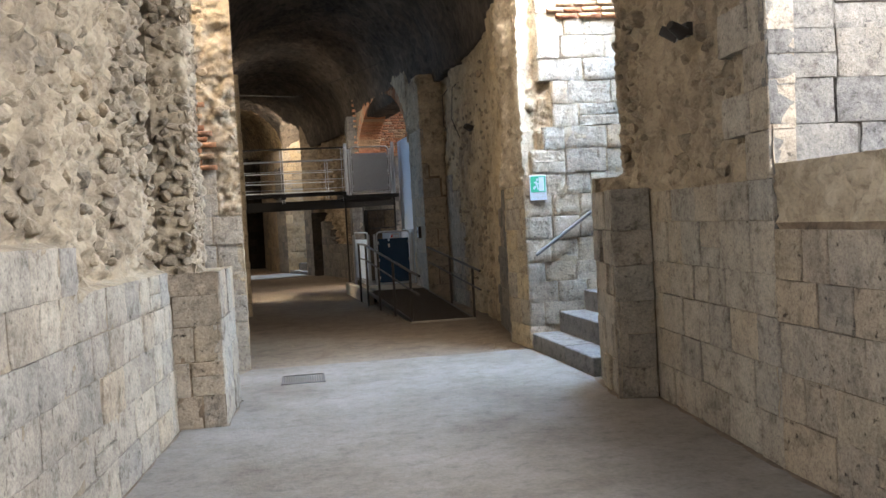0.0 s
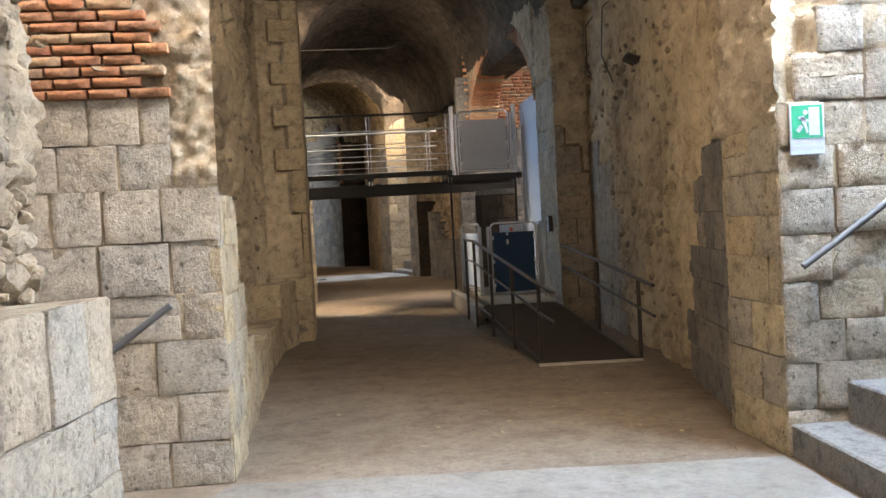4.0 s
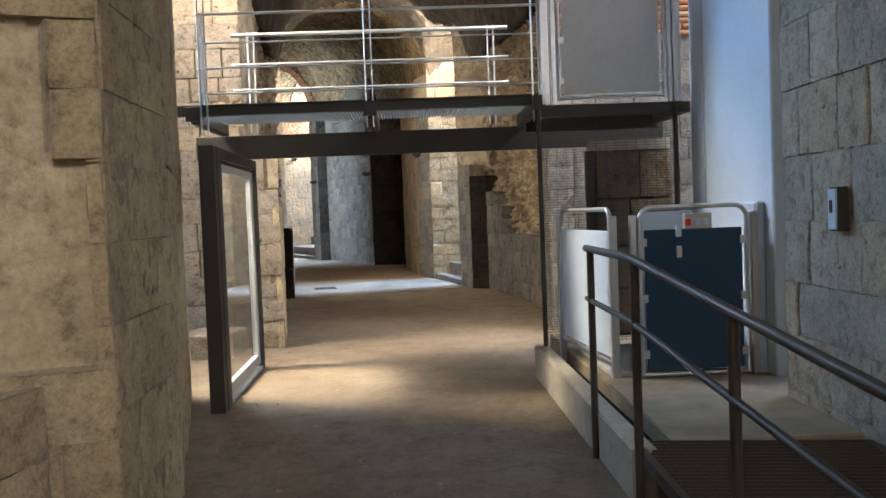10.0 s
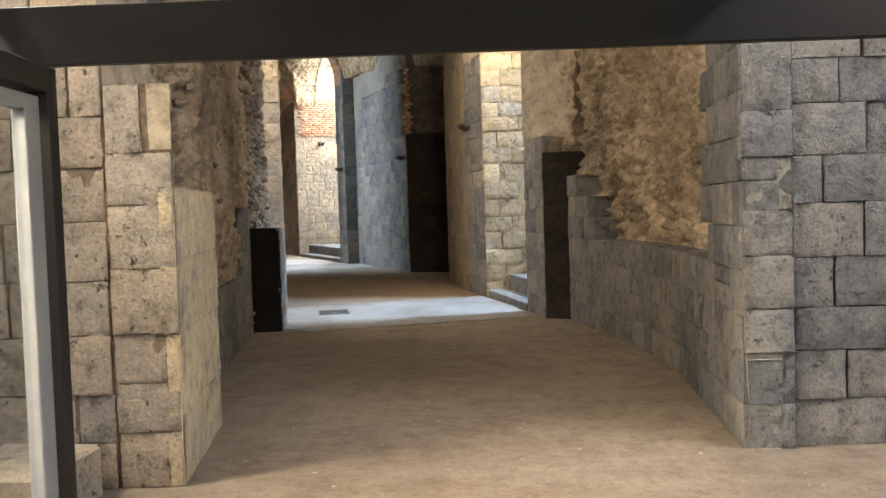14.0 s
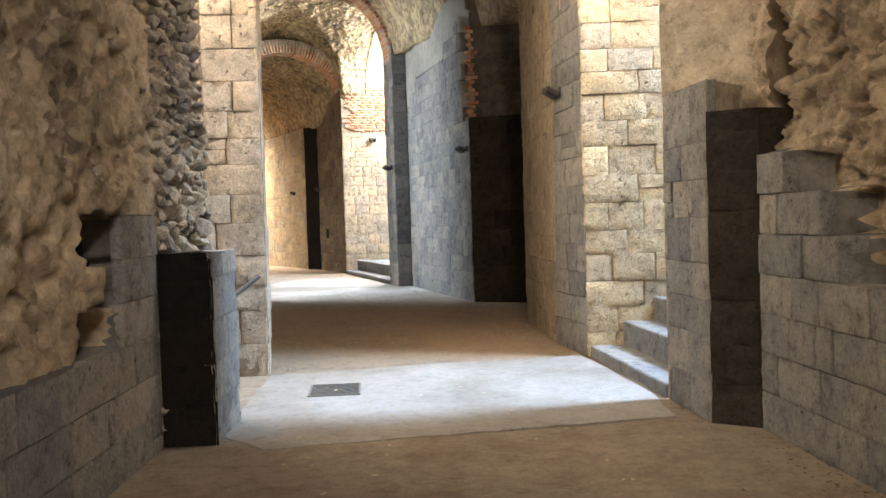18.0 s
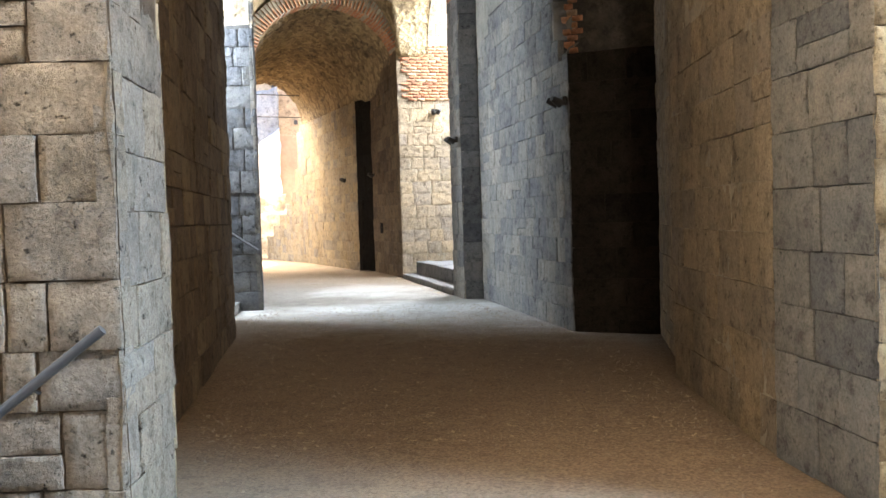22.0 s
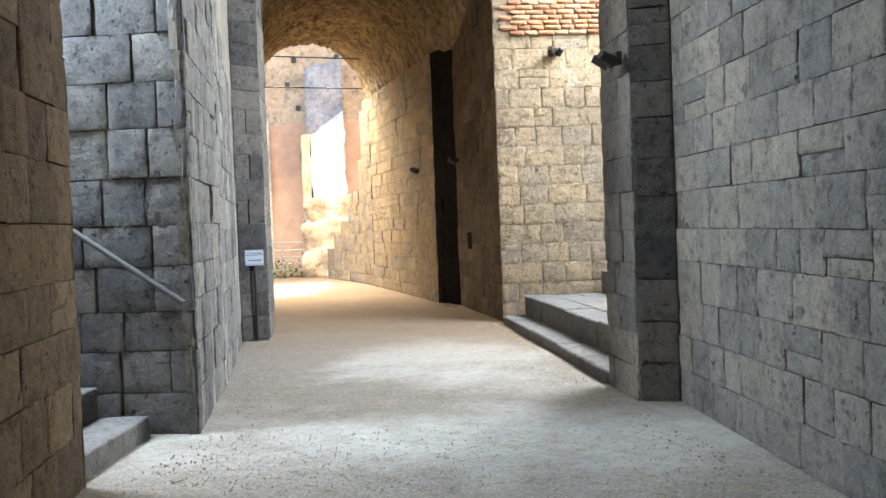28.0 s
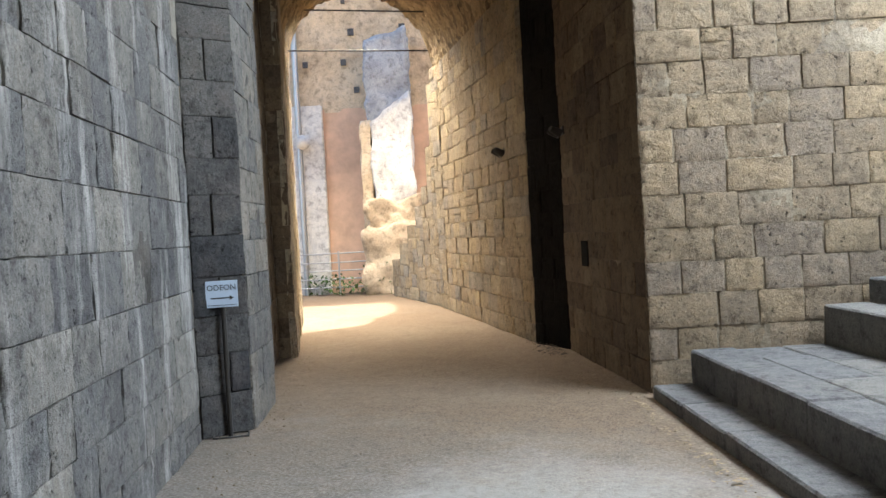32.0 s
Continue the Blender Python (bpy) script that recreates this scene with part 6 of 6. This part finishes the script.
def side_house():
    h = empty("orange_house", "tall house with faded orange render and a white downpipe", "house")
    m = pose(-9.0, 55.8, 0, 0, 0, 8)
    # The 27 m height is made up to block sun at the landing.
    box("wall", 0, 2.25, 0, 0.5, 0, 27, ORANGE, h, m, 0.02)
    box("wall", 2.25, 12, 0.12, 0.5, 0, 27, OCHRE, h, m, 0.02, "brown rubble wall")
    tube("upper_pipe", [tuple(m @ Vector((2.32, -0.12, 3.75))), tuple(m @ Vector((2.30, -0.12, 8.0)))], 0.05, STEEL, h, "dark downpipe")
    tube("marker", [tuple(m @ Vector((2.32, -0.12, 3.5))), tuple(m @ Vector((2.32, -0.12, 3.75)))], 0.06, REDM, h, "red pipe joint")
    bm = bmesh.new()
    bmesh.ops.create_cone(bm, cap_ends=True, segments=16, radius1=0.055, radius2=0.13, depth=0.28)
    bm.transform(m @ pose(2.36, -0.16, 3.1))
    part("funnel", bm, WHITE, h, "cream funnel")
    tube("lower_pipe", [tuple(m @ Vector((2.36, -0.16, 0.0))), tuple(m @ Vector((2.36, -0.16, 2.98)))], 0.055, WHITE, h, "white downpipe")
    f = empty("terrace_railing", "cream metal railing behind the terrace steps", "railing")
    a, b = Vector((-7.6, 53.3)), Vector((-4.4, 53.9))
    for k in range(4):
        c = a.lerp(b, 0.08 + 0.28 * k)
        tube("post", [(c.x, c.y, 0.0), (c.x, c.y, 1.64)], 0.022, WHITE, f)
    for z in (1.13, 1.64):
        tube("rail_bar", [(a.x, a.y, z), (b.x, b.y, z)], 0.022, WHITE, f)


side_house()


# tie rods across the mouth of the vault
for z, x, y in ((5.58, -13.75, 58.0), (4.86, -14.4, 57.35)):
    o = tube("tie_rod", [(-16.3, 55.4, z - 0.02), (x, y, z + 0.01)], 0.014, STEEL)
    tagged(o, "thin iron tie rod across the vault", "rod", "tie rods")

# hanging cables
for pts in ([(3.1, 16.9, 4.4), (2.83, 16.95, 4.2), (2.80, 17.0, 3.6), (3.0, 17.05, 3.1)], [(-2.6, 24.6, 5.4), (-0.2, 22.9, 5.0), (2.6, 20.1, 5.6)], [(3.05, 18.0, 4.5), (2.8, 18.05, 4.2), (2.8, 18.1, 3.6), (3.05, 18.1, 3.3)]):
    tagged(tube("cable", pts, 0.008, STEEL), "thin black cable hanging from the vault", "cable", "cables")


# ---------------------------------------------------------------- grit on the floor
GRAVEL = plain("brown_grit", (0.22, 0.175, 0.125), 0.95, 0, 25, 0.5)


def grit():
    rnd = random.Random(21)
    verts, faces = [], []

    def pebble(x, y, r):
        i = len(verts)
        a = rnd.uniform(0, 6.28)
        for k in range(4):
            b = a + k * 1.57 + rnd.uniform(-0.4, 0.4)
            verts.append((x + r * math.cos(b) * rnd.uniform(0.6, 1.2), y + r * math.sin(b) * rnd.uniform(0.6, 1.2), 0.004))
        verts.append((x, y, 0.008 + r * rnd.uniform(0.5, 1.0)))
        faces.extend(((i, i + 1, i + 4), (i + 1, i + 2, i + 4), (i + 2, i + 3, i + 4), (i + 3, i, i + 4)))

    def sample(f, v):
        k = min(len(STATIONS) - 2, int(f))
        (l0, r0), (l1, r1) = STATIONS[k], STATIONS[k + 1]
        a, b = Vector(l0).lerp(Vector(l1), f - k), Vector(r0).lerp(Vector(r1), f - k)
        return a.lerp(b, v)

    for _ in range(2600):
        p = sample(rnd.uniform(2, 20), rnd.uniform(0.05, 0.95))
        pebble(p.x, p.y, rnd.uniform(0.002, 0.007))
    for _ in range(1500):
        p = sample(rnd.uniform(13.5, 16.5), rnd.uniform(0.05, 0.95))
        pebble(p.x, p.y, rnd.uniform(0.003, 0.008))
    for _ in range(2200):
        v = abs(rnd.gauss(0, 0.05)) + 0.04
        p = sample(rnd.uniform(2, 20), v if rnd.random() < 0.5 else 1 - v)
        pebble(p.x, p.y, rnd.uniform(0.003, 0.014))
    for _ in range(420):
        f = rnd.random()
        pebble(1.58 - 0.5 * f - abs(rnd.gauss(0, 0.09)), 14.95 + 3.3 * f, rnd.uniform(0.004, 0.016))
    for _ in range(2600):
        p = sample(rnd.uniform(13.4, 16.8), rnd.uniform(0.04, 0.96))
        pebble(p.x, p.y, rnd.uniform(0.003, 0.009))
    o = obj("floor_grit", verts, faces, GRAVEL)
    tagged(o, "scattered grit and small stones on the dusty floor", "gravel", kind="stuff")


grit()


def leaf_litter(name, label, material, count, seed, place, size=(0.012, 0.035)):
    """Dry leaf scraps lying loose, each a small curled blade."""
    rnd = random.Random(seed)
    verts, faces = [], []
    for _ in range(count):
        x, y = place(rnd)
        a, l, z = rnd.uniform(0, 6.28), rnd.uniform(*size), 0.017 + rnd.uniform(0, 0.012)
        w, c, d = l * rnd.uniform(0.25, 0.6), math.cos(a), math.sin(a)
        i = len(verts)
        for f, g, h in ((-1, 0, 0.3), (0, 1, 0), (1, 0, 0.5), (0, -1, 0.2)):
            verts.append((x + c * l * f - d * w * g, y + d * l * f + c * w * g, z + h * l * rnd.uniform(0.0, 0.7)))
        faces += [(i, i + 1, i + 2), (i, i + 2, i + 3)]
    tagged(obj(name, verts, faces, material), label, "litter", kind="stuff")


DRY = plain("dry_leaf", (0.30, 0.225, 0.135), 0.8, 0, 30, 0.5)
ROT = plain("dark_leaf_mould", (0.045, 0.032, 0.02), 0.9, 0, 30, 0.5)


def along_passage(f0, f1, v0, v1):
    def place(rnd):
        f = rnd.uniform(f0, f1)
        k = int(f)
        (l0, r0), (l1, r1) = STATIONS[k], STATIONS[k + 1]
        a, b = Vector(l0).lerp(Vector(l1), f - k), Vector(r0).lerp(Vector(r1), f - k)
        c = a.lerp(b, rnd.uniform(v0, v1))
        return c.x, c.y
    return place


leaf_litter("leaf_litter", "pale dry leaf scraps scattered on the brown earth floor", DRY, 900, 31, along_passage(13.6, 16.6, 0.08, 0.95))
leaf_litter("leaf_litter", "dry leaf scraps scattered on the dusty floor", DRY, 260, 32, along_passage(6.2, 12.6, 0.1, 0.9))
leaf_litter("leaf_mould", "dark leaf mould gathered along the foot of the ramp", ROT, 420, 33, lambda r: (1.58 - 0.13 * (f := r.random()) * 4 - abs(r.gauss(0, 0.11)), 14.95 + 3.4 * f), (0.006, 0.018))
leaf_litter("leaf_mould", "dark leaf mould swept against the block wall", ROT, 300, 34, lambda r: (0.82 - abs(r.gauss(0, 0.22)) - 0.26 * (f := r.random()), 27.9 + 3.2 * f), (0.007, 0.022))
leaf_litter("leaf_mould", "dark leaf mould in the corner beside the far jamb", ROT, 260, 35, lambda r: (-10.2 - 0.9 * (f := r.random()) - abs(r.gauss(0, 0.16)), 52.6 + 1.5 * f), (0.012, 0.04))
leaf_litter("leaf_litter", "rusty leaf scraps along the foot of the landing steps", DRY, 220, 36, lambda r: (-6.3 - 2.5 * (f := r.random()) - abs(r.gauss(0, 0.08)), 45.9 + 4.5 * f))
